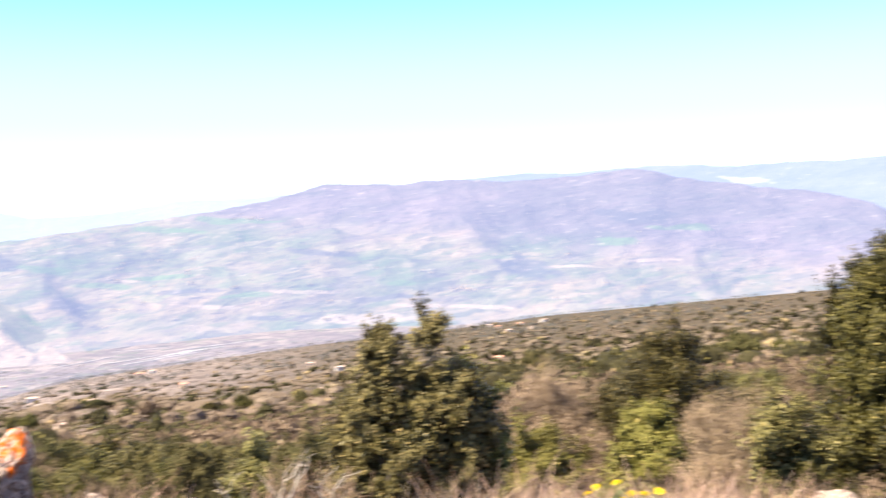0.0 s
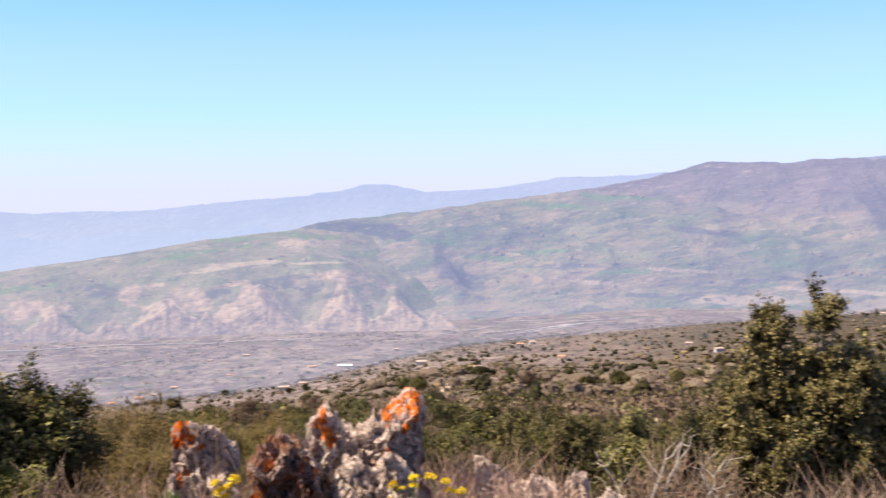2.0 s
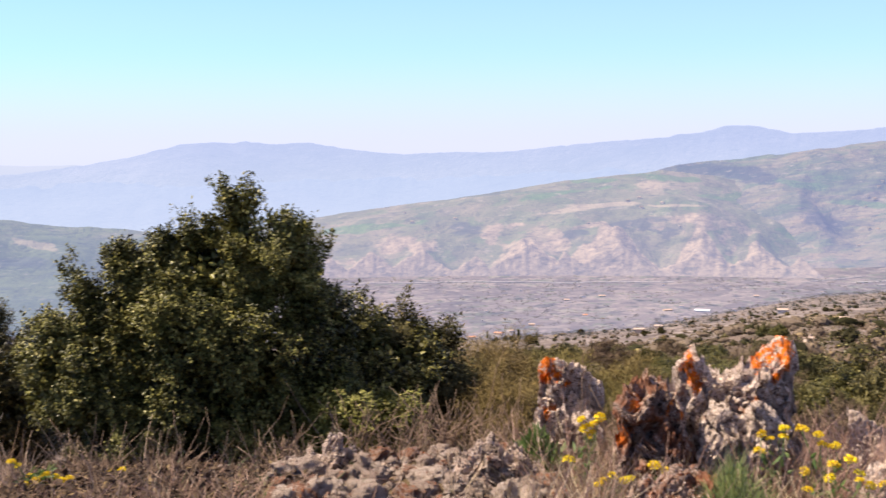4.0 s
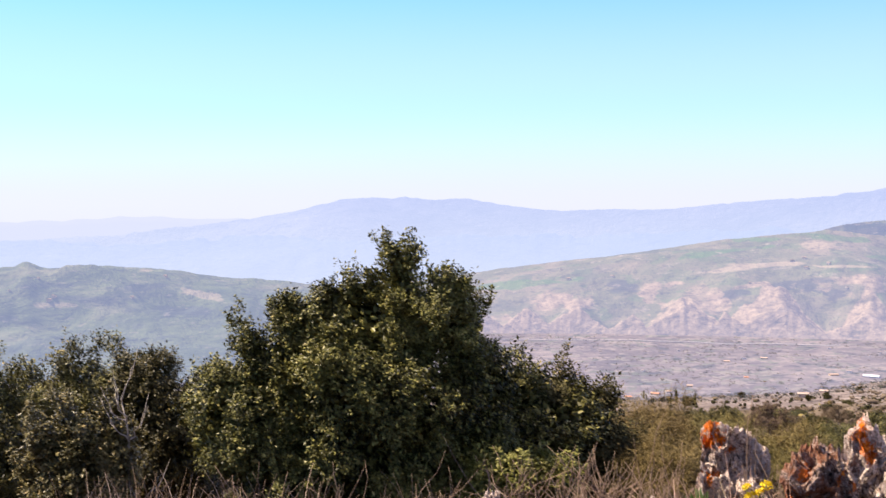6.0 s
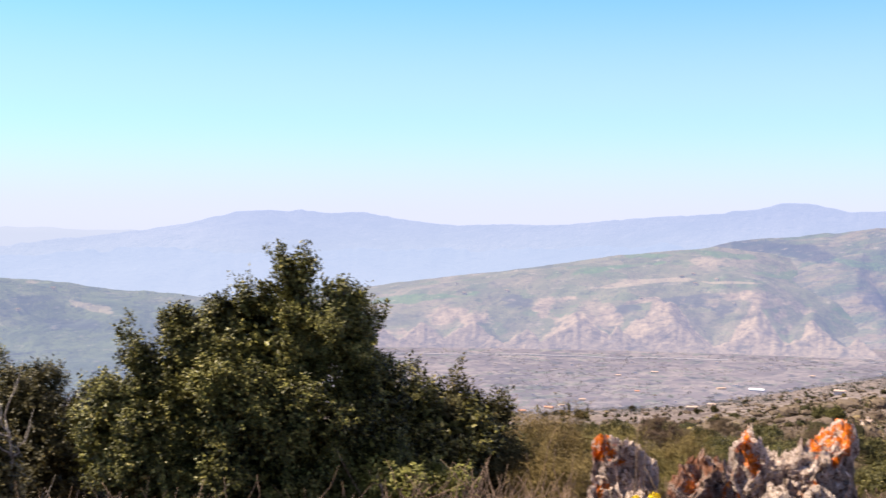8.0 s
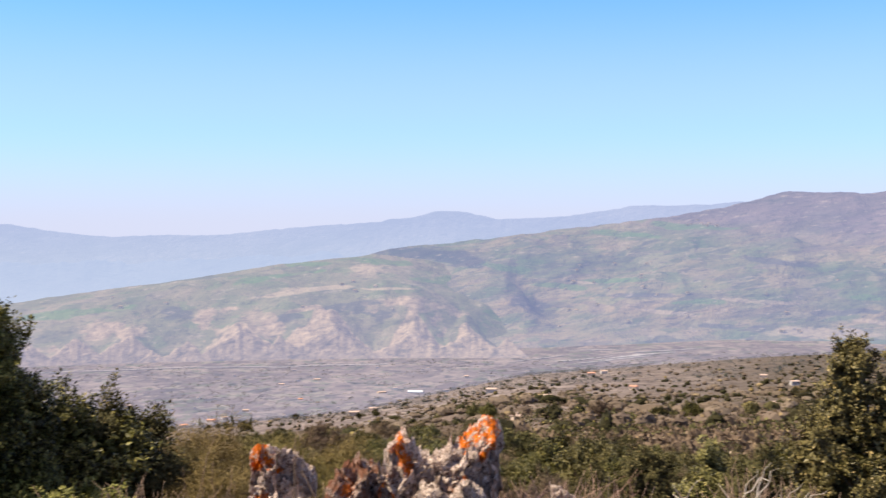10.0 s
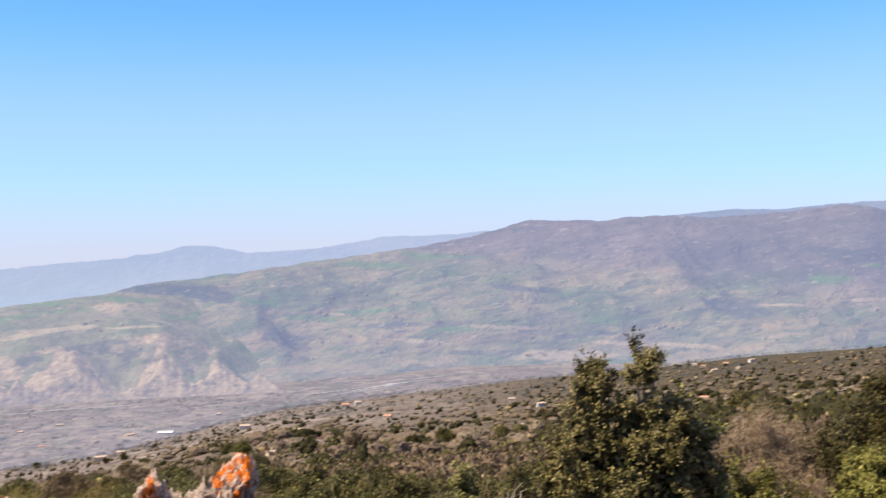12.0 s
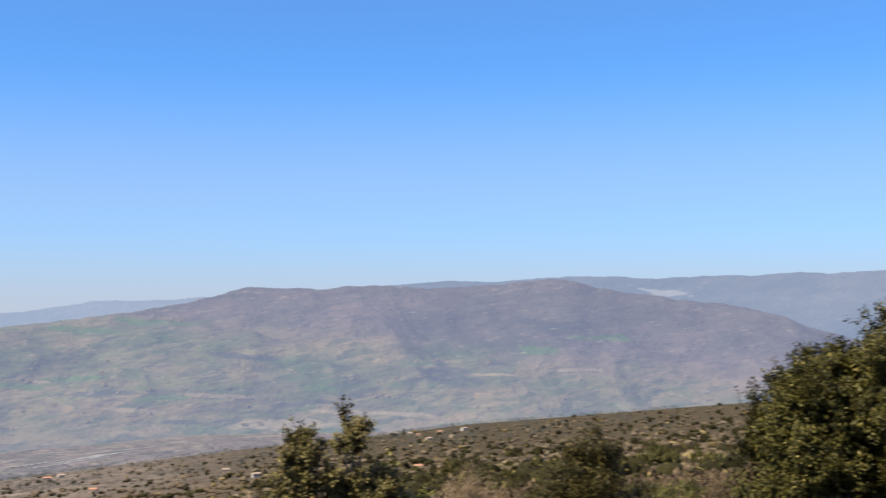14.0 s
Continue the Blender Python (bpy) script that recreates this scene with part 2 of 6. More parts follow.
def hill_material(name, stops, scale, share, strength, patches, band=None, air=AIR, steep=None, marks=(), dotted=0.8, flat=3.4, mist=None, relief=40.0, field=0.6):
    """Hills across the valley: grass, scrub, bare clay and small fields, with air haze added as glow. marks: named
    woods and meadows with their tones.
    """
    n = Nodes(name)
    tilt = n.add("VectorRotate", Angle=0.16)
    tilt.rotation_type = "Y_AXIS"
    n.put(tilt.inputs["Vector"], n.place())
    squash = n.add("VectorMath")
    squash.operation = "MULTIPLY"
    n.put(squash.inputs[0], tilt.outputs[0])
    squash.inputs[1].default_value = (0.7, 0.7, flat)
    v = squash.outputs[0]
    f = n.math("ADD", n.math("MULTIPLY", n.noise(v, scale * 0.3, 5.0, 0.6, 0.5), 0.62), n.math("MULTIPLY", n.noise(v, scale * 1.6, 7.0, 0.68, 0.3), 0.38))
    colour = n.ramp(f, stops)
    cells = n.add("TexVoronoi", Scale=scale * 3.4)
    warp = n.add("VectorMath")
    warp.operation = "MULTIPLY_ADD"
    n.put(warp.inputs[0], n.add("TexNoise", Scale=scale * 2.0, Vector=v).outputs["Color"])
    warp.inputs[1].default_value = (120, 120, 160)
    n.put(warp.inputs[2], v)
    n.put(cells.inputs["Vector"], warp.outputs[0])
    pick = n.add("SeparateColor", Color=cells.outputs["Color"])
    for k, (limit, tone) in enumerate(patches):
        on = n.math("GREATER_THAN", pick.outputs[k % 3], limit)
        colour = n.mix(n.math("MULTIPLY", on, n.math("MULTIPLY", n.noise(v, 0.03, 4.0, 0.7), field)), colour, tone)
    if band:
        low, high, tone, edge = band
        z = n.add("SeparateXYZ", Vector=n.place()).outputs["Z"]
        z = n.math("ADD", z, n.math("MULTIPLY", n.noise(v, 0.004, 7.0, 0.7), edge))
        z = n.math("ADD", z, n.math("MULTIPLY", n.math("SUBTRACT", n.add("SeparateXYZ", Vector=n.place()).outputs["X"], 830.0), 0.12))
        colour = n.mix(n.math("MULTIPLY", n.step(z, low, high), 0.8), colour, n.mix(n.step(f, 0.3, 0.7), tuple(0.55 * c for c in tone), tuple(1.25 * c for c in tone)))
    ragged = n.math("MULTIPLY", n.math("SUBTRACT", n.noise(v, 0.012, 6.0, 0.7), 0.5), 1.3)
    for word, tone in marks:
        grown = n.add("Attribute")
        grown.attribute_name = word
        colour = n.mix(n.math("MULTIPLY", n.step(n.math("ADD", grown.outputs["Fac"], n.math("MULTIPLY", ragged, grown.outputs["Fac"])), 0.12, 0.5), 0.66), colour, tone)
    if steep:
        bare_face = n.add("Attribute")
        bare_face.attribute_name = "bare"
        clay = n.ramp(n.noise(v, 0.045, 8.0, 0.78), [(0.34, tuple(0.42 * c for c in steep)), (0.48, steep), (0.62, tuple(1.5 * c for c in steep))])
        worn = n.math("ADD", bare_face.outputs["Fac"], n.math("MULTIPLY", n.math("SUBTRACT", n.noise(v, 0.014, 7.0, 0.75), 0.5), 1.5))
        colour = n.mix(n.math("MULTIPLY", n.step(worn, 0.38, 0.72), 0.9), colour, clay)
    dots = n.noise(v, 0.03, 4.0, 0.7)
    colour = n.mix(n.math("MULTIPLY", n.step(dots, 0.56, 0.64), dotted), colour, (0.032, 0.0352, 0.0256))
    bare = n.noise(v, 0.034, 4.0, 0.7)
    colour = n.mix(n.math("MULTIPLY", n.step(bare, 0.6, 0.66), 0.45), colour, (0.3, 0.25, 0.19))
    fine = n.noise(n.place(), 0.11, 3.0, 0.75)
    colour = n.mix(n.math("MULTIPLY", n.step(fine, 0.56, 0.64), 0.5), colour, (0.028, 0.03, 0.024))
    n.bump(n.noise(n.place(), 0.009, 8.0, 0.66, 0.6), 0.7, relief)
    n.finish(colour, 0.95, 0.05)
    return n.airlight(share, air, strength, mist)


# ---- shaping helpers ----
def spot(az, d, z=0.0):
    """The place at d metres from the origin, az degrees anticlockwise from +y."""
    return Vector((-math.sin(radians(az)) * d, math.cos(radians(az)) * d, z))


def mesh_from(name, verts, faces, material, smooth=False):
    me = bpy.data.meshes.new(name)
    me.from_pydata([tuple(v) for v in verts] if not isinstance(verts, np.ndarray) else verts.tolist(), [], faces if isinstance(faces, list) else faces.tolist())
    me.materials.append(material)
    if smooth:
        me.polygons.foreach_set("use_smooth", np.ones(len(me.polygons), dtype=bool))
    me.update()
    return me


def part(name, me, parent, label="", m=None):
    """One mesh as a part of a thing or of a part."""
    ob = new(name, me)
    ob.parent = parent
    if m is not None:
        ob.matrix_basis = m
    return tagged(ob, label)


def grid_faces(nu, nv):
    i = np.arange((nu - 1) * (nv - 1))
    a = (i // (nv - 1)) * nv + i % (nv - 1)
    return np.stack([a, a + 1, a + nv + 1, a + nv], 1)


# smooth value noise in numpy, for large height fields
LATTICE = np.random.RandomState(7).rand(256, 256)


def value_noise(x, y):
    xi, yi = np.floor(x).astype(int), np.floor(y).astype(int)
    fx, fy = x - xi, y - yi
    fx, fy = fx * fx * (3 - 2 * fx), fy * fy * (3 - 2 * fy)
    a, b = LATTICE[xi & 255, yi & 255], LATTICE[(xi + 1) & 255, yi & 255]
    c, d = LATTICE[xi & 255, (yi + 1) & 255], LATTICE[(xi + 1) & 255, (yi + 1) & 255]
    return (a + (b - a) * fx) * (1 - fy) + (c + (d - c) * fx) * fy


def fractal(x, y, octaves=5, gain=0.5, ridged=False):
    total, amp, norm = 0.0, 1.0, 0.0
    for k in range(octaves):
        n = value_noise(x * 2 ** k + 17.3 * k, y * 2 ** k + 5.1 * k)
        total = total + amp * (1 - np.abs(2 * n - 1) if ridged else n)
        norm += amp
        amp *= gain
    return total / norm


def smooth(x, a, b):
    t = np.clip((x - a) / (b - a), 0, 1)
    return t * t * (3 - 2 * t)


# ---- the slope and the valley: one sheet ----
SLOPE_AZ = [-180, -90, -60, -33, -24.7, -20, -14, -9, -5.8, 2.4, 10.5, 18, 30, 50, 90, 180]
SLOPE_TAN = [-0.10, 0.0, 0.048, 0.067, 0.079, 0.085, 0.097, 0.103, 0.1085, 0.1225, 0.150, 0.160, 0.163, 0.155, 0.08, -0.10]
DROP_D = [0, 3, 6, 9, 14, 20, 30, 50, 80, 120, 250, 600, 1000, 1500, 2200, 2600]
DROP_M = [1.6, 1.15, 0.72, 0.98, 2.0, 3.0, 4.0, 5.0, 6.2, 7.6, 14.0, 26.0, 29.0, 25.0, 8.0, 0.0]


def valley_z(az):
    return -330.0 + 26.0 * smooth(-az, -4.0, 9.0)


def land_z(x, y):
    """Height of the ground, for numpy arrays."""
    d = np.hypot(x, y)
    az = np.degrees(np.arctan2(-x, y))
    s = np.interp(az, SLOPE_AZ, SLOPE_TAN)
    far = smooth(d, 8.0, 24.0)
    s_near = 0.155 * (1 - far) + s * far
    dip = 1 - 0.42 * smooth(az, -7.0, 5.0) * smooth(d, 80, 250)
    z = EYE - d * s_near - np.interp(d, DROP_D, DROP_M) * dip
    z = z + (fractal(x / 1.7, y / 1.7, 4) - 0.5) * 0.22 * smooth(d, 1.5, 5)
    z = z + (fractal(x / 14.0 + 40, y / 14.0, 4) - 0.5) * 1.1 * smooth(d, 9, 40)
    z = z + (fractal(x / 130.0 + 9, y / 130.0, 4) - 0.5) * 7.0 * smooth(d, 80, 400) * smooth(-d, -2600, -900)
    z = z + (fractal(x / 38.0 + 3, y / 38.0 + 11, 4, 0.55) - 0.5) * 4.0 * smooth(d, 70, 220) * smooth(-d, -2400, -1200)
    edge = np.minimum(320.0 / np.maximum(s, 0.02), 2500.0)
    floor_ = valley_z(az) + (fractal(x / 300.0, y / 300.0, 4) - 0.5) * 2.0
    low = np.maximum(z, floor_)
    cut = smooth(d, edge * 0.96, edge * 1.1)
    return low * (1 - cut) + floor_ * cut


def land(x, y):
    return float(land_z(np.array([x], float), np.array([y], float))[0])


def polar_sheet(azs, ds):
    a, d = np.meshgrid(np.radians(azs), ds, indexing="ij")
    return -np.sin(a) * d, np.cos(a) * d


def build_ground():
    ds = np.concatenate([[0.02], np.linspace(0.4, 12, 90), np.geomspace(12.15, 4950, 330)])
    azs = np.concatenate([np.arange(-180, -48, 3.0), np.arange(-48, 58, 0.2), np.arange(58, 180.1, 2.0)])
    x, y = polar_sheet(azs, ds)
    z = land_z(x, y)
    v = np.stack([x, y, z], -1).reshape(-1, 3)
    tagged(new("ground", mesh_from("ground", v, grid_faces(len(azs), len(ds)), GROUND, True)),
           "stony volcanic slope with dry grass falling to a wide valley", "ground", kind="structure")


build_ground()

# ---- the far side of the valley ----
# The glow in each of these stands for the haze before it.
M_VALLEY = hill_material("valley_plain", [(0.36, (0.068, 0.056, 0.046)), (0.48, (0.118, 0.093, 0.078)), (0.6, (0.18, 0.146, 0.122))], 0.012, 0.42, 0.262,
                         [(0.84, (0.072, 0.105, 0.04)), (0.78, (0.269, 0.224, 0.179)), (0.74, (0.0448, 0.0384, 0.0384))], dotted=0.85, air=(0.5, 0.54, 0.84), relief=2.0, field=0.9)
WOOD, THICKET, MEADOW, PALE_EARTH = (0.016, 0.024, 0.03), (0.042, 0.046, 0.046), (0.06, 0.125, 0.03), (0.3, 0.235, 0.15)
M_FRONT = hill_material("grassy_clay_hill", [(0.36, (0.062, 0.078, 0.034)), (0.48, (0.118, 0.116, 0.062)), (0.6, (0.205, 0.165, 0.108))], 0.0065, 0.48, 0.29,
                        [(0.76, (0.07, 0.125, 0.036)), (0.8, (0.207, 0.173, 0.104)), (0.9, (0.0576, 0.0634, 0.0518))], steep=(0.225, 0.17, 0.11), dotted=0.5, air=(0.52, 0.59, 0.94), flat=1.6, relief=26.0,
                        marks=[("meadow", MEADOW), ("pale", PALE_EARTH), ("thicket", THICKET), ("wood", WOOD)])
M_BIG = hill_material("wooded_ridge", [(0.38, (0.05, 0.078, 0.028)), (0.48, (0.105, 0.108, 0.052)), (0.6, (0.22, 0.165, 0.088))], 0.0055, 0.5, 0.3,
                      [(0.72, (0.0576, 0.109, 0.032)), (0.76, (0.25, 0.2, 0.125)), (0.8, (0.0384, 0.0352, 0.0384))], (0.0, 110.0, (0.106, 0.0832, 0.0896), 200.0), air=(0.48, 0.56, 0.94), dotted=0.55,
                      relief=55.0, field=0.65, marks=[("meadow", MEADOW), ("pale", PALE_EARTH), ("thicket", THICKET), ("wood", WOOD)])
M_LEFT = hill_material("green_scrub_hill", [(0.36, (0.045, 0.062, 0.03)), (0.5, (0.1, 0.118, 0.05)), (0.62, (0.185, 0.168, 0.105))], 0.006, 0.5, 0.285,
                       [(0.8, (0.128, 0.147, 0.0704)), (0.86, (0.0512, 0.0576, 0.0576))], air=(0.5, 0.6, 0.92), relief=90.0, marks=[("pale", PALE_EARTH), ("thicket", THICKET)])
# Mostly glow: haze tints the far ranges blue, M_FAR paling downwards as mist.
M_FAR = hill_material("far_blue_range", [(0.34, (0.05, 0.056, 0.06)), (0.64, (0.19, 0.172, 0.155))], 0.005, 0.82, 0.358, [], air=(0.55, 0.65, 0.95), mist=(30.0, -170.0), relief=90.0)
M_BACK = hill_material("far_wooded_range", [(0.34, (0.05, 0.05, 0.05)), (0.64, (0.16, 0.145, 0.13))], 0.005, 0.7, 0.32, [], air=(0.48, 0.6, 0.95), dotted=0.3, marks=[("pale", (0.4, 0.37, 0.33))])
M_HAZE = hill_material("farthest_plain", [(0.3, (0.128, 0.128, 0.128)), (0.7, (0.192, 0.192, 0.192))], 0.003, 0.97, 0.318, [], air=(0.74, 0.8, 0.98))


def build_valley():
    """The plain along the river, beyond the foot of the slope."""
    ds = np.geomspace(1800, 4300, 120)
    azs = np.arange(-30, 62, 0.15)
    x, y = polar_sheet(azs, ds)
    z = land_z(x, y) + 2.5
    az, d = np.meshgrid(azs, ds, indexing="ij")
    s = np.interp(az, SLOPE_AZ, SLOPE_TAN)
    z = np.where(d < np.minimum(320.0 / s, 2500) * 1.0, z - 12, z)
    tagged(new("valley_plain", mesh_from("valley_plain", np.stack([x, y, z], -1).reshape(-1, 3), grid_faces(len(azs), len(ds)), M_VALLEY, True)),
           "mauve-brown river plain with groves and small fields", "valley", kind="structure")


build_valley()


def ribbon(name, line, wide, material, label, category, even=False):
    """A pale strip on the plain. line: degrees round and metres off."""
    az = np.linspace(line[0][0], line[-1][0], 160)
    d = np.interp(az, [p[0] for p in line], [p[1] for p in line]) + (fractal(az * 0.9, az * 0, 3) - 0.5) * 30
    thin = lambda a: 0.8 if even else 0.25 + 0.75 * math.sin(math.pi * (a - az[0]) / (az[-1] - az[0])) * max(0.06, 2.2 * float(value_noise(np.array([a * 4.0 + wide]), np.array([0.5]))[0]) - 0.55)
    verts = []
    for a, r in zip(az, d):
        for off in (-wide / 2 * thin(a), wide / 2 * thin(a)):
            p = spot(a, r + off)
            verts.append((p.x, p.y, float(valley_z(a)) + 4.2))
    tagged(new(name, mesh_from(name, verts, [(2 * i, 2 * i + 1, 2 * i + 3, 2 * i + 2) for i in range(len(az) - 1)], material)), label, category, kind="structure")


# Haze glow is mixed into these gravel, crown and roof surfaces as well.
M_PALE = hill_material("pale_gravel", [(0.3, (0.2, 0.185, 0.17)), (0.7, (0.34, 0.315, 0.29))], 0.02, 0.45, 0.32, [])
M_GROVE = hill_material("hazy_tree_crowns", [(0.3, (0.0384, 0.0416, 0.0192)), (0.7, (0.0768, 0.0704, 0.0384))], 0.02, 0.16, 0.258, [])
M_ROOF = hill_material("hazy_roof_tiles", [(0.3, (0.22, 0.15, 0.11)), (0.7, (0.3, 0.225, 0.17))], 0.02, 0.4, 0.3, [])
ribbon("road_valley", [(9.2, 2880), (14, 2840), (18, 2870), (26, 2860)], 14, M_PALE, "pale straight road along the foot of the bluffs", "road", True)
for line, wide in [([(-4.6, 3010), (-2.76, 2965), (-0.9, 2905)], 46), ([(-3.4, 2935), (-1.6, 2890), (0.2, 2850)], 34), ([(-5.9, 3090), (-4.2, 3055), (-2.4, 3030)], 22),
                   ([(-1.6, 2980), (-0.2, 2930), (1.2, 2900)], 26), ([(0.3, 3060), (1.6, 2990), (3.4, 2925)], 18), ([(-2.2, 3120), (-0.6, 3150), (0.6, 3160)], 20)]:
    ribbon("riverbed", line, wide, M_PALE, "broken strand of pale gravel riverbed", "river")


HILLS = {}


def along(value, az):
    """A number, or (degrees round, number) pairs, along the hill."""
    return value + 0 * az if isinstance(value, (int, float)) else np.interp(az, [p[0] for p in value], [p[1] for p in value])


def hill(name, material, ridge, d_base, d_top, d_back, profile, rough, grain, label, step=0.09, rows=90, base_z=None, seed=0.0, gully=None, spur=(0.25, 0.0, 0.6), marks=None):
    """A range as a height field. ridge: degrees round and up of its skyline; profile: its height from foot (0) to crest (1);
    marks: woods, meadows and bare earth as ovals (degrees round, degrees up, half width, half height, slant)."""
    azs = np.arange(ridge[0][0], ridge[-1][0] + step / 2, step)
    el = np.interp(azs, [r[0] for r in ridge], [r[1] for r in ridge])
    kernel = np.hanning(9) / np.hanning(9).sum()
    el = np.convolve(np.pad(el, 4, mode="edge"), kernel, "valid")
    notch = (fractal(azs * 1.6 + seed, azs * 0 + seed, 5, 0.6) - 0.5) * grain
    u = np.concatenate([np.linspace(0, 1, rows), np.linspace(1.05, 2, 8)])
    A, U = np.meshgrid(azs, u, indexing="ij")
    E = np.repeat(el[:, None], len(u), 1) + notch[:, None] * np.clip(U, 0, 1) ** 6
    lo, hi = along(d_base, A), along(d_top, A)
    D = np.where(U <= 1, lo + (hi - lo) * U, hi + (along(d_back, A) - hi) * (U - 1))
    foot = (valley_z(A) if base_z is None else base_z + 0 * A) - 6
    top = EYE + hi * np.tan(np.radians(E))
    h = np.interp(U, [p[0] for p in profile], [p[1] for p in profile])
    behind = np.clip(2 - U, 0, 1)
    z = foot + (top - foot) * np.where(U <= 1, h, behind ** 0.7)
    x, y = -np.sin(np.radians(A)) * D, np.cos(np.radians(A)) * D
    spurs = fractal(x / 520.0 + seed, y / 520.0 - seed, 6, 0.46, True) - 0.6
    tall_here = np.clip((top - foot) / 160, 0, 1)
    z = z + tall_here * spurs * rough * np.sin(np.pi * np.clip(U, 0, 1)) ** 0.8
    fq, tall, slant = spur
    crests = fractal(x * fq / 100 + seed, y * fq / 100 + slant * x / 600, 4, 0.42) - 0.5
    z = z + tall_here * crests * tall * np.sin(np.pi * np.clip(U, 0, 1)) ** 0.7
    bare = None
    if gully:
        lift, bare = gully(A, U)
        z = z + lift
    v = np.stack([x, y, z], -1).reshape(-1, 3)
    me = mesh_from(name, v, grid_faces(len(azs), len(u)), material, True)
    up = np.degrees(np.arctan2(z - EYE, D))
    HILLS[name] = (azs, up, x, y, z)
    wa_ = (fractal(A * 0.8 + seed, up * 2.4, 5, 0.6) - 0.5) * 3.2
    we_ = (fractal(A * 0.7 - seed, up * 2.0 + 7, 5, 0.6) - 0.5) * 0.9
    for word, ovals in (marks or {}).items():
        grown = np.zeros_like(A)
        for az, e, wa, we, lean in ovals:
            r2 = ((A + wa_ - az) / wa) ** 2 + ((up + we_ * min(1.0, 3 * we) - e - lean * (A - az)) / we) ** 2
            grown = np.maximum(grown, 1 - 0.6 * r2)
        if word == "bare":
            bare = np.maximum(bare, grown)
        else:
            me.attributes.new(word, "FLOAT", "POINT").data.foreach_set("value", np.clip(grown, 0, 1).reshape(-1).astype(np.float32))
    if bare is not None:
        me.attributes.new("bare", "FLOAT", "POINT").data.foreach_set("value", bare.reshape(-1).astype(np.float32))
    return tagged(new(name, me), label, "hill", kind="structure")


def on_hill(name, az, el):
    """The place on a hill's near side that shows at those degrees round and up."""
    azs, up, x, y, z = HILLS[name]
    i = int(np.argmin(np.abs(azs - az)))
    j = int(np.argmax(up[i] >= el))
    return Vector((x[i, j], y[i, j], z[i, j]))


# triangular clay facets along the hill's foot: degrees round, half width, height up the hill
FACETS = [(25.9, 1.1, 0.2), (23.7, 1.3, 0.24), (21.3, 1.5, 0.26), (18.9, 1.0, 0.19), (16.35, 1.8, 0.26), (14.2, 0.9, 0.14), (11.9, 2.1, 0.3), (8.1, 1.75, 0.3), (5.3, 1.6, 0.25), (3.3, 0.9, 0.12)]


def bluff_relief(A, U):
    """Facets with steep bare faces and gullies between them, and worn scars above."""
    wob = fractal(A * 0.9, U * 5, 3) - 0.5
    rill = fractal(A * 5.2 + 1.2 * wob, U * 1.6, 4, 0.6, True) - 0.6
    best = np.full_like(A, -1.0)
    for az, half, top in FACETS:
        best = np.maximum(best, 1 - np.abs(A + 0.7 * wob - az) / (1.5 * half) - U / (1.25 * top) * (1 + 0.35 * wob))
    foot = smooth(-U, -0.5, -0.3)
    lift = np.minimum(85 * np.clip(best, 0, 0.8), 560 * U) - 18 * smooth(-best, 0.0, 0.4) * foot * smooth(U, 0, 0.06) + 10 * rill * smooth(best, -0.25, 0.15) * smooth(U, 0, 0.05)
    bare = 1.15 * smooth(best, -0.08, 0.03) + 0.25 * rill + 0.3 * smooth(fractal(A * 0.8 + 9, U * 8, 3), 0.42, 0.6) * smooth(-U, -0.2, -0.08)
    scar = 0.7 * smooth(fractal(A * 0.9 + 5, U * 7 + 2, 5, 0.6), 0.5, 0.64) * smooth(-U, -0.6, -0.35)
    return lift, np.maximum(bare, scar)


# Almost pure glow: a strip that puts in the horizon's haze.
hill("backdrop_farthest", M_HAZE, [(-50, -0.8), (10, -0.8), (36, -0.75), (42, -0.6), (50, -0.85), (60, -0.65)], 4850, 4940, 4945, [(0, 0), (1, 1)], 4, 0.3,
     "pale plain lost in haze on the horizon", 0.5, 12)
# Low hills get haze glow too, paler towards the foot.
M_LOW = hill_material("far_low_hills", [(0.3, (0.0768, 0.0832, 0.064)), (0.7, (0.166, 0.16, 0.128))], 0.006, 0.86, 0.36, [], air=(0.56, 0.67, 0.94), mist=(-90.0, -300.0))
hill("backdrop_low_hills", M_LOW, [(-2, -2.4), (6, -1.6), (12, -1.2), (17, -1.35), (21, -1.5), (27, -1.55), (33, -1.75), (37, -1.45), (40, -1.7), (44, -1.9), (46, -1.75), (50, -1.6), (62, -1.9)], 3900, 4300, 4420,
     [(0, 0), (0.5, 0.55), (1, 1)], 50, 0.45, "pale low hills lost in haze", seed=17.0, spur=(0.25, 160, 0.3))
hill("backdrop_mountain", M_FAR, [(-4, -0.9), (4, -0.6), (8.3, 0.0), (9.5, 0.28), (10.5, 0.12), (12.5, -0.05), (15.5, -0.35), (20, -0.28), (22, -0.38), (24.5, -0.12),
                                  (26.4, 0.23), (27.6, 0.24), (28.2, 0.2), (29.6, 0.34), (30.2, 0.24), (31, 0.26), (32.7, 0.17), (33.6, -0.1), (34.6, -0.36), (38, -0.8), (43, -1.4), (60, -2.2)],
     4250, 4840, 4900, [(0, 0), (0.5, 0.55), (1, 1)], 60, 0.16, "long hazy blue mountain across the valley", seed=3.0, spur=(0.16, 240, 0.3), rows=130)
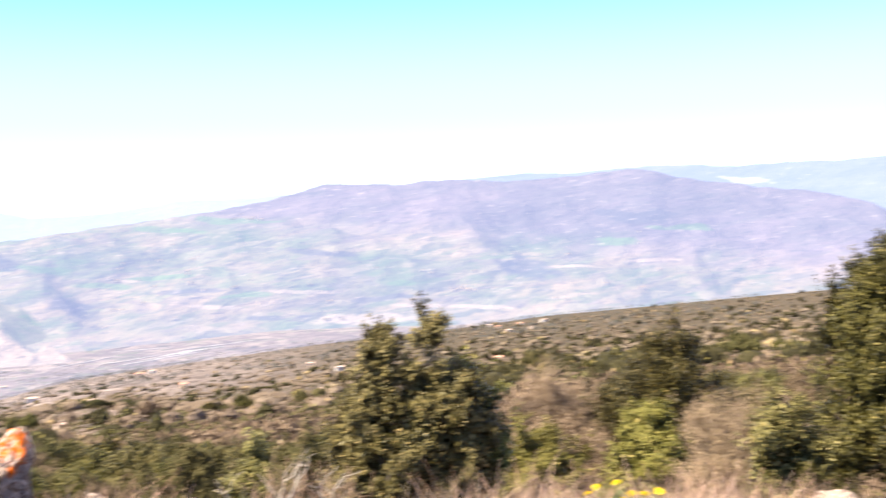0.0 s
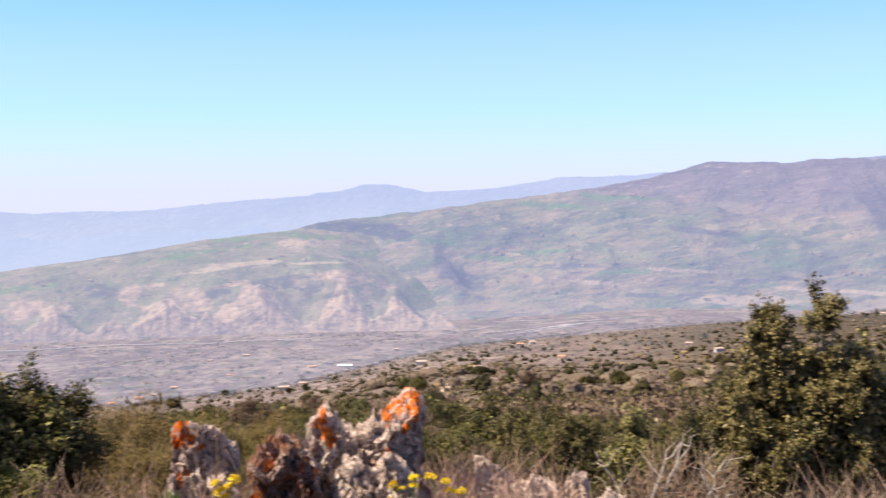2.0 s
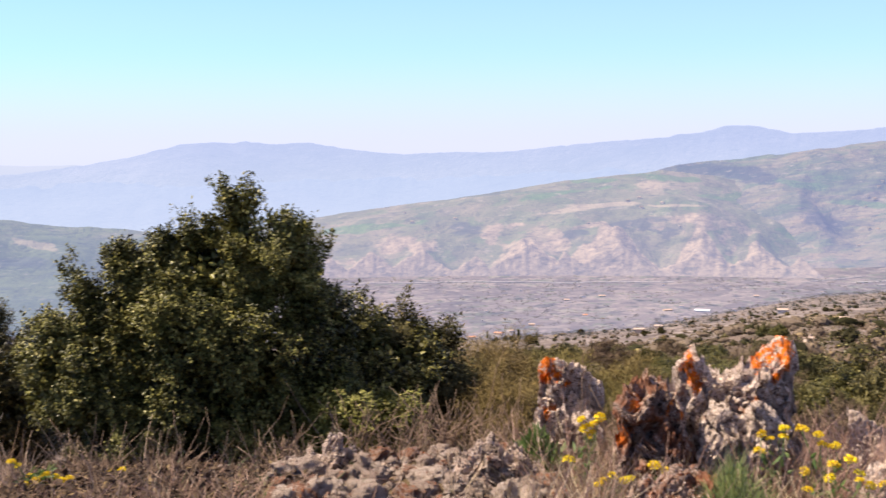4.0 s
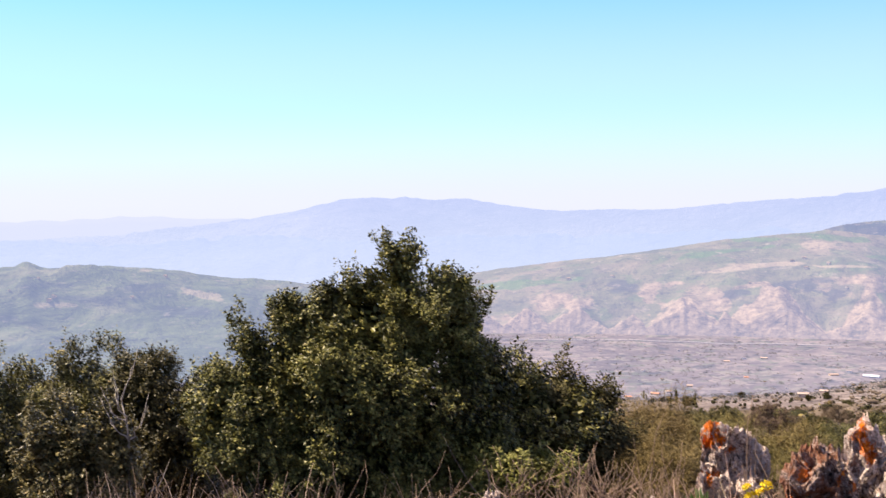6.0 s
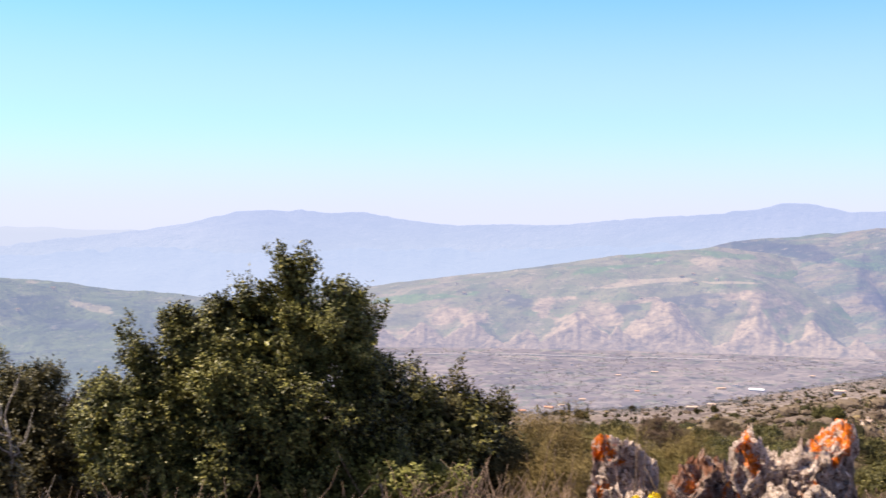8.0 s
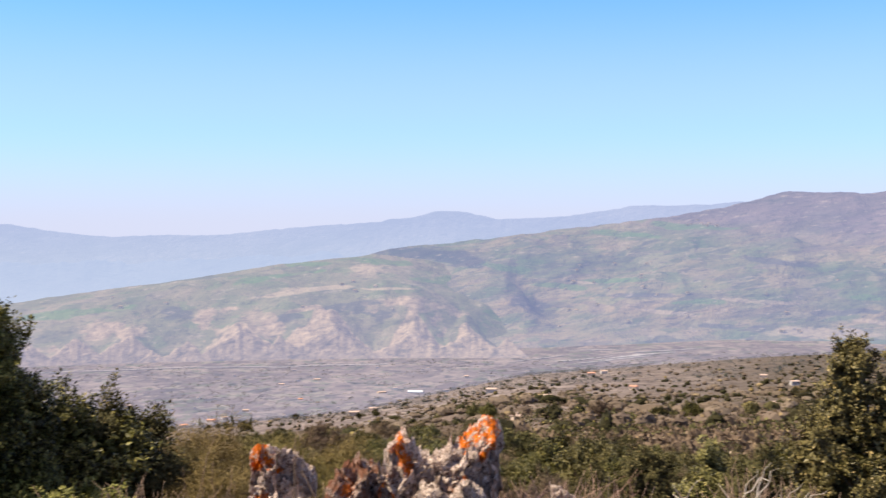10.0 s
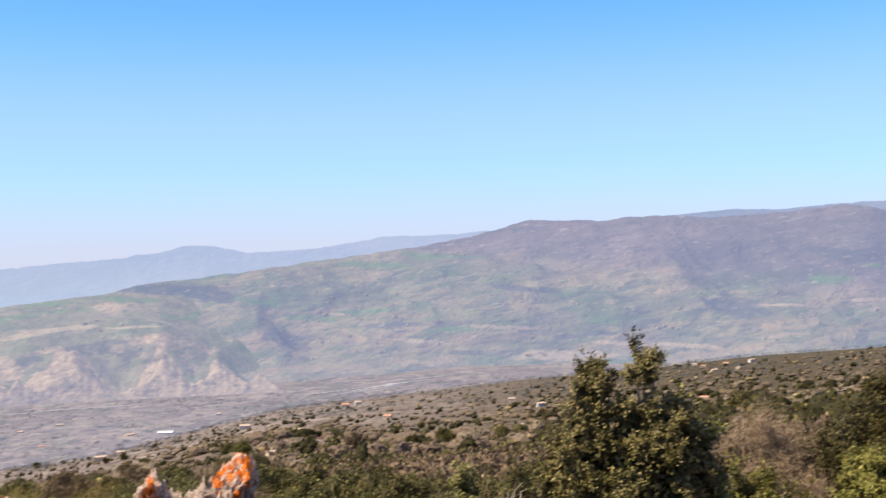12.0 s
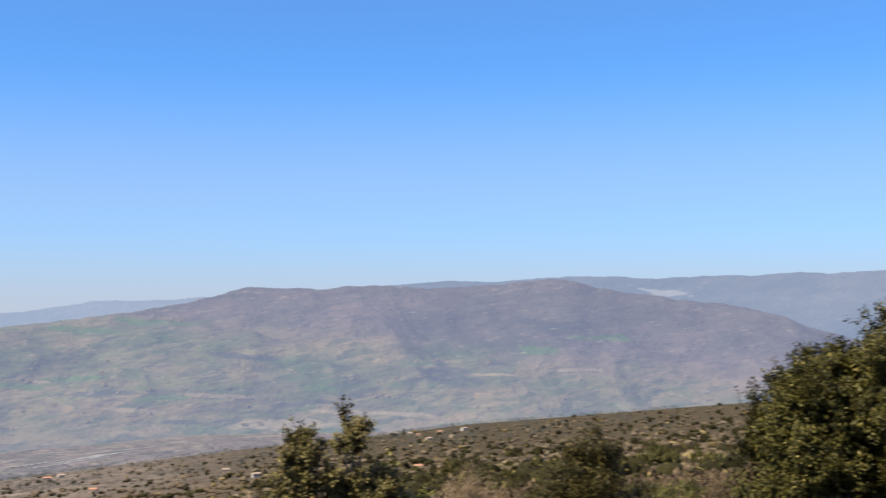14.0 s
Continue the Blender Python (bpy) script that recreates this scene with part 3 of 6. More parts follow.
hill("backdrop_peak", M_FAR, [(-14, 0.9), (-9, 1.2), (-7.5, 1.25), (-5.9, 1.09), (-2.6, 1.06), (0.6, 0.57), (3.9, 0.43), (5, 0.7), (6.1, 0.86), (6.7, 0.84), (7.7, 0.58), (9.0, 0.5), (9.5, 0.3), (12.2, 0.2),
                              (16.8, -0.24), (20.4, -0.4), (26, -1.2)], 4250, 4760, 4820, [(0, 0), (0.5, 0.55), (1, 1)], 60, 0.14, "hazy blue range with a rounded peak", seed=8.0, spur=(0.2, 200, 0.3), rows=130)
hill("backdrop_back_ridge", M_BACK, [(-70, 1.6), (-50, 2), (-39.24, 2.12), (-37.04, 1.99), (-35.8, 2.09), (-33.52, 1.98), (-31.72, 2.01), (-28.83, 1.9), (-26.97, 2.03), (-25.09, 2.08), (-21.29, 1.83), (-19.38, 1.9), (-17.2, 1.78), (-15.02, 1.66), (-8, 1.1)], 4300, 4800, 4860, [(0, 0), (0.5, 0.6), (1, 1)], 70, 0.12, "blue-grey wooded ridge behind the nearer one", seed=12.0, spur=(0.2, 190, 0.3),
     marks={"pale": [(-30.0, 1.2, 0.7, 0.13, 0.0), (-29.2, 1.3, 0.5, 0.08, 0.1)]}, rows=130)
hill("backdrop_left_hill", M_LEFT, [(20, -6.8), (24, -6.3), (27, -5.3), (30, -4.6), (33.8, -3.9), (36, -3.6), (38.7, -3.42), (41, -3.05), (43.4, -2.84), (44.6, -2.9), (46.2, -2.92), (46.7, -2.8), (47.2, -2.5), (47.7, -2.8), (49.3, -3.07), (56, -3.6), (70, -4.2)],
     [(20, 2900), (34, 2900), (38, 2200), (70, 2000)], 3500, 3800, [(0, 0), (0.3, 0.25), (0.7, 0.75), (1, 1)], 100, 0.16, "green scrubby hill with a small conical top", seed=21.0, spur=(0.4, 230, -0.3), rows=150,
     marks={"pale": [(41.8, -3.05, 0.5, 0.08, 0), (39.5, -4.2, 0.6, 0.2, 0.2), (46.0, -4.6, 0.8, 0.14, 0)], "thicket": [(48.4, -5.1, 0.7, 0.16, 0), (44.0, -4.4, 1.4, 0.14, 0.1), (42.0, -3.9, 0.9, 0.14, -0.1), (40.5, -5.0, 1.0, 0.2, 0), (46.5, -3.7, 0.7, 0.1, 0)]})
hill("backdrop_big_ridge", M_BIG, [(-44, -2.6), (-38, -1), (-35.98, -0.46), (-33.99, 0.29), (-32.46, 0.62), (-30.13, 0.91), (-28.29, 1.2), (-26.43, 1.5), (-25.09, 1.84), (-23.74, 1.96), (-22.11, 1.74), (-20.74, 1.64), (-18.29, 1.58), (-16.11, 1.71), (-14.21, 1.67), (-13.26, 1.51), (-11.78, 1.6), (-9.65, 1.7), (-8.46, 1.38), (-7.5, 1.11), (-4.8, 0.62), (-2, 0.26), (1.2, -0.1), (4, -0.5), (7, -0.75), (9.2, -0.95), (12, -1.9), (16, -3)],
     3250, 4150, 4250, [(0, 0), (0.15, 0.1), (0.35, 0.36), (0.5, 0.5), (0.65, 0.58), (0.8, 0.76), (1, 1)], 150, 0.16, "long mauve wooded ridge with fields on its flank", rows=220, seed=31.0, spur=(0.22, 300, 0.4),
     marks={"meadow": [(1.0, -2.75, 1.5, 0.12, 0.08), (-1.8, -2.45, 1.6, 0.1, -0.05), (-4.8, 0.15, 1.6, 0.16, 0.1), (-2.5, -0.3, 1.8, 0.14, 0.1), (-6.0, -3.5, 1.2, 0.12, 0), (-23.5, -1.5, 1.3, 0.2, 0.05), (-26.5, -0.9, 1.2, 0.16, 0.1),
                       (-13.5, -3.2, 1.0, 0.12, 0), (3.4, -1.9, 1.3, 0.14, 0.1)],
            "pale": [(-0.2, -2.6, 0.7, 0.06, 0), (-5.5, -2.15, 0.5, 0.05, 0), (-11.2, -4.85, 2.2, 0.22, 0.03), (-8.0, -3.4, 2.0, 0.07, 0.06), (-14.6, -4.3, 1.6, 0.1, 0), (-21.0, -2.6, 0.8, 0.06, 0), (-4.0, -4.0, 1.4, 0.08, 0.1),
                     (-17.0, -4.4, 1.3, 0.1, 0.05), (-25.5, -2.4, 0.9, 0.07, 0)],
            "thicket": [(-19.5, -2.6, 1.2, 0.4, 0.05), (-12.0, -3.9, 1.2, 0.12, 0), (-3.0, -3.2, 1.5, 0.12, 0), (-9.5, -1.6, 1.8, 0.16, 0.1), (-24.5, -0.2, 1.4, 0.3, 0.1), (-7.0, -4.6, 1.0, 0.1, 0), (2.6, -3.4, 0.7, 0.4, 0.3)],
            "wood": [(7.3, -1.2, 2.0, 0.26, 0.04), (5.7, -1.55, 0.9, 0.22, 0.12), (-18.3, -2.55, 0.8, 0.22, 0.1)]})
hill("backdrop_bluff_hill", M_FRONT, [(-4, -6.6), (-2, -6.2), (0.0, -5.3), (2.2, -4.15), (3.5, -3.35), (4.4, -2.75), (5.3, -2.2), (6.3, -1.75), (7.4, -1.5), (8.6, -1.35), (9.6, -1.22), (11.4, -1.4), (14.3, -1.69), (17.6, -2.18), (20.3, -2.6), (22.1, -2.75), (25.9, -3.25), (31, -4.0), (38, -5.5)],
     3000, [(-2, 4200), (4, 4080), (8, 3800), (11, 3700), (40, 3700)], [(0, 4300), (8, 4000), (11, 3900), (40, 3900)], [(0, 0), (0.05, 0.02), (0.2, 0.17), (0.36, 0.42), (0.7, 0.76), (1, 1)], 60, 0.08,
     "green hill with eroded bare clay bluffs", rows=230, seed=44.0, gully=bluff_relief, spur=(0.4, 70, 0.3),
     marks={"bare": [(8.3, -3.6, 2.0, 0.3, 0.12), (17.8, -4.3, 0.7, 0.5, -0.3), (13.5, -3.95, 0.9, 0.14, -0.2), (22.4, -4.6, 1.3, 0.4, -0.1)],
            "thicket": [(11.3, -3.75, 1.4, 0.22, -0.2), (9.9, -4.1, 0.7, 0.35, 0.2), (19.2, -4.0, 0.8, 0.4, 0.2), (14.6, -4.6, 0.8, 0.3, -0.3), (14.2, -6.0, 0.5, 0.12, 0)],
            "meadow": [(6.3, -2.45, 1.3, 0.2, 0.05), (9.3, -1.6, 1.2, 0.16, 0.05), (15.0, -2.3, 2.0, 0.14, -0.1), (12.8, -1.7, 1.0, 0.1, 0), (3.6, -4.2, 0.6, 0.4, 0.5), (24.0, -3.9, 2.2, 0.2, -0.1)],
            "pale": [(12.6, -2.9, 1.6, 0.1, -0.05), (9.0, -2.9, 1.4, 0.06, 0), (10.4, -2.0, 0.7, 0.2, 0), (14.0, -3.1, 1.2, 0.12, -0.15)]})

# ---- plants ----
RNG = np.random.RandomState(11)


def unit(v):
    return v / np.maximum(np.linalg.norm(v, axis=-1, keepdims=True), 1e-9)


def leaf_mesh(base, way, size, width, material, rng, name="leaves", fold=0.35, face=None):
    """Folded pointed leaves: base points, directions and lengths as arrays."""
    n = len(base)
    side = unit(np.cross(way, unit(rng.normal(size=(n, 3)) * (0.4 if face is not None else 1.0) + (face if face is not None else 0.0))))
    face = np.cross(side, way)
    size = np.asarray(size)[:, None] * np.ones((n, 1))
    mid = base + way * size * 0.5
    lift = face * size * width * fold
    v = np.stack([base, mid + side * size * width - lift, base + way * size, mid - side * size * width - lift], 1).reshape(-1, 3)
    i = np.arange(n)[:, None] * 4
    f = np.concatenate([i + [0, 1, 2], i + [0, 2, 3]], 1).reshape(-1, 3)
    return mesh_from(name, v, f, material)


def crown_points(lobes, count, rng, inner=0.5):
    """Points in the outer shell of a heap of ellipsoids (x, y, z, rx, ry, rz), with the way outwards."""
    lobes = np.array(lobes, float)
    area = (lobes[:, 3] * lobes[:, 5]) ** 0.9
    pick = rng.choice(len(lobes), int(count * 1.7), p=area / area.sum())
    n = unit(rng.normal(size=(len(pick), 3)))
    r = inner + (0.92 - inner) * rng.rand(len(pick), 1) ** 0.7
    p = lobes[pick, :3] + n * lobes[pick, 3:] * r
    keep = np.ones(len(p), bool)
    for k, lobe in enumerate(lobes):
        q = np.linalg.norm((p - lobe[:3]) / lobe[3:], axis=1)
        keep &= (pick == k) | (q > 0.6)
    return p[keep][:count], n[keep][:count]


def leafy_crown(lobes, bunches, per, leaf, twig, material, seed, name="crown", width=0.27, up=0.45, sprigs=8, tuft=1.9):
    """A crown of leafy tufts, each of many bunches; per: leaves on each of a bunch's sprigs."""
    rng = np.random.RandomState(seed)
    tufts = max(12, bunches // 6)
    tc, tn = crown_points(lobes, tufts, rng, 0.7)
    pick = rng.randint(len(tc), size=bunches)
    round_ = (twig * tuft * (0.6 + 0.7 * rng.rand(len(tc), 1)))[pick]
    tn = tn[pick]
    n = unit(rng.normal(size=(bunches, 3)) + 0.9 * (tn + [0, 0, 0.5]))
    c = tc[pick] + n * round_ * (0.45 + 0.55 * rng.rand(bunches, 1) ** 0.5) - tn * round_ * 0.6
    n = unit(n + 0.5 * tn)
    shoots = max(3, bunches // 36)
    sc, sn = crown_points(lobes, shoots * 3, rng, 0.88)
    high = np.argsort(-(sc[:, 2] + 0.8 * rng.rand(len(sc)) * np.ptp(sc[:, 2])))[:shoots]
    out = unit(sn[high] + [0, 0, 1.1] + rng.normal(size=(len(high), 3)) * 0.25)
    step_ = np.linspace(0.1, 1.0, 5)[None, :, None] * twig * (1.4 + 1.6 * rng.rand(len(high), 1, 1))
    c = np.concatenate([c, (sc[high][:, None] + out[:, None] * step_).reshape(-1, 3)])
    n = np.concatenate([n, np.repeat(out, 5, 0)])
    c = np.repeat(c, sprigs, 0) + rng.normal(size=(len(c) * sprigs, 3)) * twig * 0.55
    n = np.repeat(n, sprigs, 0)
    way = unit(n + np.array([0, 0, up]) + rng.normal(size=n.shape) * 0.5)
    m = len(c)
    along = rng.rand(m, per, 1)
    base = c[:, None] + way[:, None] * (along - 0.35) * twig + rng.normal(size=(m, per, 3)) * twig * 0.14
    lw = unit(way[:, None] * 0.5 + rng.normal(size=(m, per, 3)) * 0.75 + np.array([0, 0, 0.1]))
    size = leaf * (0.7 + 0.6 * rng.rand(m * per))
    out = np.repeat(unit(n + np.array([0, 0, 0.6])), per, 0)
    base, lw = base.reshape(-1, 3), lw.reshape(-1, 3)
    lw = unit(lw - 0.6 * (lw * out).sum(1, keepdims=True) * out)  # leaves lie along the crown's skin
    # shaded foliage deep inside
    big = np.array(lobes, float)
    share = (big[:, 3] * big[:, 5]) ** 0.9
    lobe = big[rng.choice(len(big), bunches * 20, p=share / share.sum())]
    u = unit(rng.normal(size=(len(lobe), 3)))
    deep = lobe[:, :3] + u * lobe[:, 3:] * (0.15 + 0.62 * rng.rand(len(lobe), 1))
    base, lw, out = np.concatenate([base, deep]), np.concatenate([lw, unit(rng.normal(size=deep.shape))]), np.concatenate([out, u])
    size = np.concatenate([size, leaf * 2.2 * np.ones(len(deep))])
    return leaf_mesh(base, lw, size, max(width, 0.2) if width > 0.05 else width, material, rng, name, face=out)


def tube(points, radii, sides=6):
    """Vertices and faces of a tapering branch."""
    verts, faces = [], []
    points = [Vector(p) for p in points]
    for i, (p, r) in enumerate(zip(points, radii)):
        t = (points[min(i + 1, len(points) - 1)] - points[max(i - 1, 0)]).normalized()
        a = t.cross(Vector((0.3, 1, 0.2))).normalized()
        b = t.cross(a)
        for k in range(sides):
            w = 2 * math.pi * k / sides
            verts.append(p + (a * math.cos(w) + b * math.sin(w)) * r)
    for i in range(len(points) - 1):
        for k in range(sides):
            j = (k + 1) % sides
            faces.append((i * sides + k, i * sides + j, (i + 1) * sides + j, (i + 1) * sides + k))
    faces.append(tuple(range((len(points) - 1) * sides, len(points) * sides)))
    return verts, faces


def tubes(name, branches, material, sides=6):
    verts, faces = [], []
    for points, radii in branches:
        v, f = tube(points, radii, sides)
        faces += [tuple(i + len(verts) for i in face) for face in f]
        verts += v
    return mesh_from(name, verts, faces, material, True)


def bent(rng, start, end, bend, n=6):
    a, b = Vector(start), Vector(end)
    pts = [a.lerp(b, i / (n - 1)) for i in range(n)]
    for i in range(1, n - 1):
        pts[i] += Vector(rng.normal(size=3)) * bend
    return pts


def limbs(seed, height, spread, count, r0, x0=0.0):
    """Stems that fan out from one foot."""
    rng = np.random.RandomState(seed)
    out = []
    for k in range(count):
        a = rng.rand() * 2 * math.pi
        reach = spread * (0.3 + 0.7 * rng.rand())
        end = (x0 + math.cos(a) * reach, math.sin(a) * reach, height * (0.55 + 0.4 * rng.rand()))
        pts = bent(rng, (x0 + 0.12 * math.cos(a), 0.12 * math.sin(a), -0.1), end, 0.05 * height, 7)
        out.append((pts, [r0 * (1 - 0.13 * i) for i in range(7)]))
    return out


def woody(name, at, label, category, lobes, sprigs, per, leaf, twig, material, seed, stems=(5, 0.04), width=0.27, group="", turn=0.0, size=1.0, bark=None):
    """A tree or bush: trunk, and a leafy crown."""
    ob = tagged(new(name), label, category, group)
    top = max(l[2] for l in lobes)
    wide = max(abs(l[0]) for l in lobes) + 0.2 * top
    for k, stem in enumerate(limbs(seed, top * 0.72, wide * 0.4, *stems)):
        part("limb" if k else "trunk", tubes("trunk", [stem], bark or BARK), ob)
    part("crown", leafy_crown(lobes, sprigs, per, leaf, twig, material, seed + 1, width=width), ob)
    ob.matrix_basis = Matrix.LocRotScale(at, Euler((0, 0, radians(turn))), (size, size, size))
    return ob


def stand(az, d, sink=0.05):
    p = spot(az, d)
    p.z = land(p.x, p.y) - sink
    return p


def facing(az):
    """The turn that sets a thing's x axis to the right as seen from the terrace."""
    return az


# The large round evergreen oak. Lobes: right, away, up from its foot.
AT_OAK = stand(31.5, 8.7)
B = AT_OAK.z
woody("evergreen_oak", AT_OAK, "large dense evergreen oak with small glossy dark leaves", "tree",
      [(0.2, 0, 1.13 - B, 0.075, 0.1, 0.22), (0.22, 0, 0.9 - B, 0.12, 0.16, 0.2), (-0.13, 0, 0.98 - B, 0.05, 0.07, 0.16), (-0.28, 0.05, 0.77 - B, 0.22, 0.26, 0.216), (0.53, 0, 0.95 - B, 0.16, 0.2, 0.17), (0.67, 0, 1.01 - B, 0.07, 0.09, 0.06),
       (0.42, 0.1, 0.74 - B, 0.36, 0.45, 0.3), (0.66, 0, 0.6 - B, 0.19, 0.3, 0.22), (0.05, 0.1, 0.6 - B, 0.42, 0.55, 0.36), (-0.4, 0.15, 0.33 - B, 0.42, 0.5, 0.324), (-0.55, 0.1, 0.57 - B, 0.24, 0.32, 0.234), (-0.3, 0.2, 0.56 - B, 0.3, 0.35, 0.252), (-0.62, 0.05, 0.77 - B, 0.07, 0.1, 0.108),
       (-0.74, 0.1, 0.38 - B, 0.205, 0.3, 0.216), (-0.89, 0, 0.56 - B, 0.07, 0.1, 0.117), (-1.04, 0, 0.3 - B, 0.186, 0.28, 0.162), (-1.16, 0, 0.17 - B, 0.205, 0.3, 0.22), (-0.81, 0, 0.12 - B, 0.419, 0.5, 0.38), (0.1, -0.1, 0.15 - B, 0.8, 0.6, 0.46), (-0.15, -0.3, 0.3 - B, 0.42, 0.34, 0.36),
       (0.78, 0.05, 0.28 - B, 0.22, 0.35, 0.3), (0.78, 0, -0.05 - B, 0.28, 0.4, 0.34), (0.45, 0, -0.22 - B, 0.42, 0.45, 0.32), (-0.2, -0.1, -0.2 - B, 0.6, 0.5, 0.34), (-0.81, -0.05, -0.2 - B, 0.428, 0.45, 0.28), (0.3, -0.25, -0.42 - B, 0.48, 0.35, 0.2), (-0.5, -0.2, -0.42 - B, 0.48, 0.35, 0.18), (0.75, 0, -0.38 - B, 0.25, 0.3, 0.25), (-1.11, 0, -0.08 - B, 0.242, 0.32, 0.26)],
      1500, 15, 0.03, 0.075, OAK, 101, (9, 0.035), turn=facing(31.5))

# The pointed shrub oak with two spires.
AT_SHRUB = stand(-13.8, 8.7)
B = AT_SHRUB.z
shrub = woody("shrub_oak", AT_SHRUB, "pointed young oak with two leafy spires, olive brown leaves", "tree",
      [(-0.23, 0.0, 0.34 - B, 0.17, 0.18, 0.34), (-0.21, 0, 0.62 - B, 0.075, 0.09, 0.17), (0.19, 0, 0.74 - B, 0.08, 0.09, 0.13), (0.04, 0.0, 0.42 - B, 0.1, 0.12, 0.14), (0.18, 0.0, 0.36 - B, 0.13, 0.16, 0.11), (0.14, 0.0, 0.2 - B, 0.26, 0.28, 0.28),
       (0.36, 0, 0.36 - B, 0.1, 0.12, 0.18), (-0.36, 0, 0.0 - B, 0.25, 0.3, 0.33), (0.05, -0.05, -0.1 - B, 0.42, 0.4, 0.42), (0.42, 0.05, 0.08 - B, 0.2, 0.28, 0.3), (0.5, 0.05, -0.12 - B, 0.14, 0.25, 0.24),
       (-0.38, 0, -0.38 - B, 0.28, 0.3, 0.28), (0.3, 0, -0.38 - B, 0.32, 0.33, 0.3)],
      700, 14, 0.027, 0.058, OAK_OLIVE, 131, (6, 0.022), turn=facing(-13.8))
for end in ((0.19, 0.0, 0.79), (0.12, 0.02, 0.71), (0.25, -0.02, 0.73)):
    part("limb", tubes("limb", [(bent(RNG, (0.13, 0, 0.15 - B), (end[0], end[1], end[2] - B), 0.012, 6), [0.016, 0.014, 0.012, 0.01, 0.007, 0.003])], BARK), shrub)

# Bushes beside and behind the large oak.
def mound(wide, high, deep=None, seed=0):
    """Lobes of an uneven round bush with its foot at the origin."""
    rng = np.random.RandomState(seed)
    deep = deep or wide
    out = [(0, 0, high * 0.42, wide * 0.72, deep * 0.72, high * 0.46)]
    for k in range(11):
        a = (k + 0.6 * rng.rand()) * 6.28 / 11
        r = 0.35 + 0.4 * rng.rand()
        s = 0.28 + 0.16 * rng.rand()
        z = 0.3 + 0.44 * rng.rand() * (1.15 - r)  / 0.8
        out.append((math.cos(a) * wide * r, math.sin(a) * deep * r, high * z, wide * s, deep * s, high * s * 0.7))
    out.append((wide * 0.25 * rng.normal(), 0, high * 0.74, wide * 0.42, deep * 0.42, high * 0.24))
    return out


def bush_at(name, az, d, top_el, wide, label, material, seed, sprigs=500, per=12, leaf=0.036, twig=0.085, category="bush", stems=(6, 0.025), width=0.27, deep=None):
    at = stand(az, d)
    high = EYE + d * math.tan(radians(top_el)) - at.z
    return woody(name, at, label, category, mound(wide, high, deep, seed), int(sprigs * 0.6), per, leaf, twig, material, seed, stems, width, turn=facing(az))


bush_at("oak_bush", 23.6, 9.3, -7.4, 0.62, "dark evergreen oak bush in the shade of the large oak", OAK, 151, 520)
bush_at("oak_bush", 21.5, 9.6, -8.2, 0.6, "rounded dull olive oak bush", SCRUB, 153, 760)
bush_at("oak_bush", 48.3, 12.5, -6.2, 0.95, "dark evergreen oak bush at the wood's edge", OAK, 155, 1300, leaf=0.034, twig=0.09)
bush_at("oak_bush", 46.3, 13.5, -6.0, 0.85, "dark evergreen oak bush at the wood's edge", OAK, 157, 1100, leaf=0.034, twig=0.09)
bush_at("oak_bush", 44.0, 14.0, -6.4, 0.95, "olive green oak bush at the wood's edge", OAK_OLIVE, 159, 1150, leaf=0.034, twig=0.09)
bush_at("oak_bush", 42.2, 12.5, -6.0, 0.45, "tall narrow dark oak bush", OAK_DARKENED, 161, 900, leaf=0.034, twig=0.09)
bush_at("oak_bush", 41.0, 12.2, -7.4, 0.5, "dark evergreen oak bush", OAK_DARKENED, 163, 800, leaf=0.034, twig=0.09)
bush_at("oak_bush", 45.3, 9.6, -9.4, 0.4, "low olive green oak bush in dry grass", OAK_OLIVE, 165, 520)
bush_at("oak_bush", 50.5, 10.5, -8.4, 0.7, "dark evergreen oak bush", OAK, 167, 950, leaf=0.034, twig=0.09)
bush_at("oak_bush", 55.0, 11.0, -6.5, 1.1, "dark evergreen oak bush", OAK, 169, 950, leaf=0.034, twig=0.09)
bush_at("low_bush", 24.6, 8.2, -11.9, 0.4, "low yellowish green bush at the oak's foot", YELLOW_GREEN, 171, 300)

# The oak at the other edge of the clearing, and the bushes near it.
AT_RIGHT = stand(-39.5, 12.0)
B = AT_RIGHT.z
woody("evergreen_oak", AT_RIGHT, "tall rounded evergreen oak with darkened olive green leaves", "tree",
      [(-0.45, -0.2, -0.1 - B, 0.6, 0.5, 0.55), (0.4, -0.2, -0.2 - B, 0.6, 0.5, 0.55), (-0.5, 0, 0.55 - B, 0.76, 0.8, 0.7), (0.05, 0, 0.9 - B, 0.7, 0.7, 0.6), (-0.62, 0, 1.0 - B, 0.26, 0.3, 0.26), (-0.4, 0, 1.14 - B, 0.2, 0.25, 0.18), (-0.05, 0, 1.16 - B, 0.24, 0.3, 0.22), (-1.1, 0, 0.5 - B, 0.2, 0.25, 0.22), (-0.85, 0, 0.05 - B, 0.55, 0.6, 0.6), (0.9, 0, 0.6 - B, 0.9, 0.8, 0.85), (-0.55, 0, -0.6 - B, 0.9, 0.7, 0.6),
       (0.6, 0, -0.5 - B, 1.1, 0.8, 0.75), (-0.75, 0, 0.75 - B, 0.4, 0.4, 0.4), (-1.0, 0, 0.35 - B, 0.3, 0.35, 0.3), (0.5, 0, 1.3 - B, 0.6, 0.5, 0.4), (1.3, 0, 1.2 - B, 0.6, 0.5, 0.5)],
      1700, 14, 0.036, 0.095, OAK_DARKENED, 181, (8, 0.05), turn=facing(-39.5))
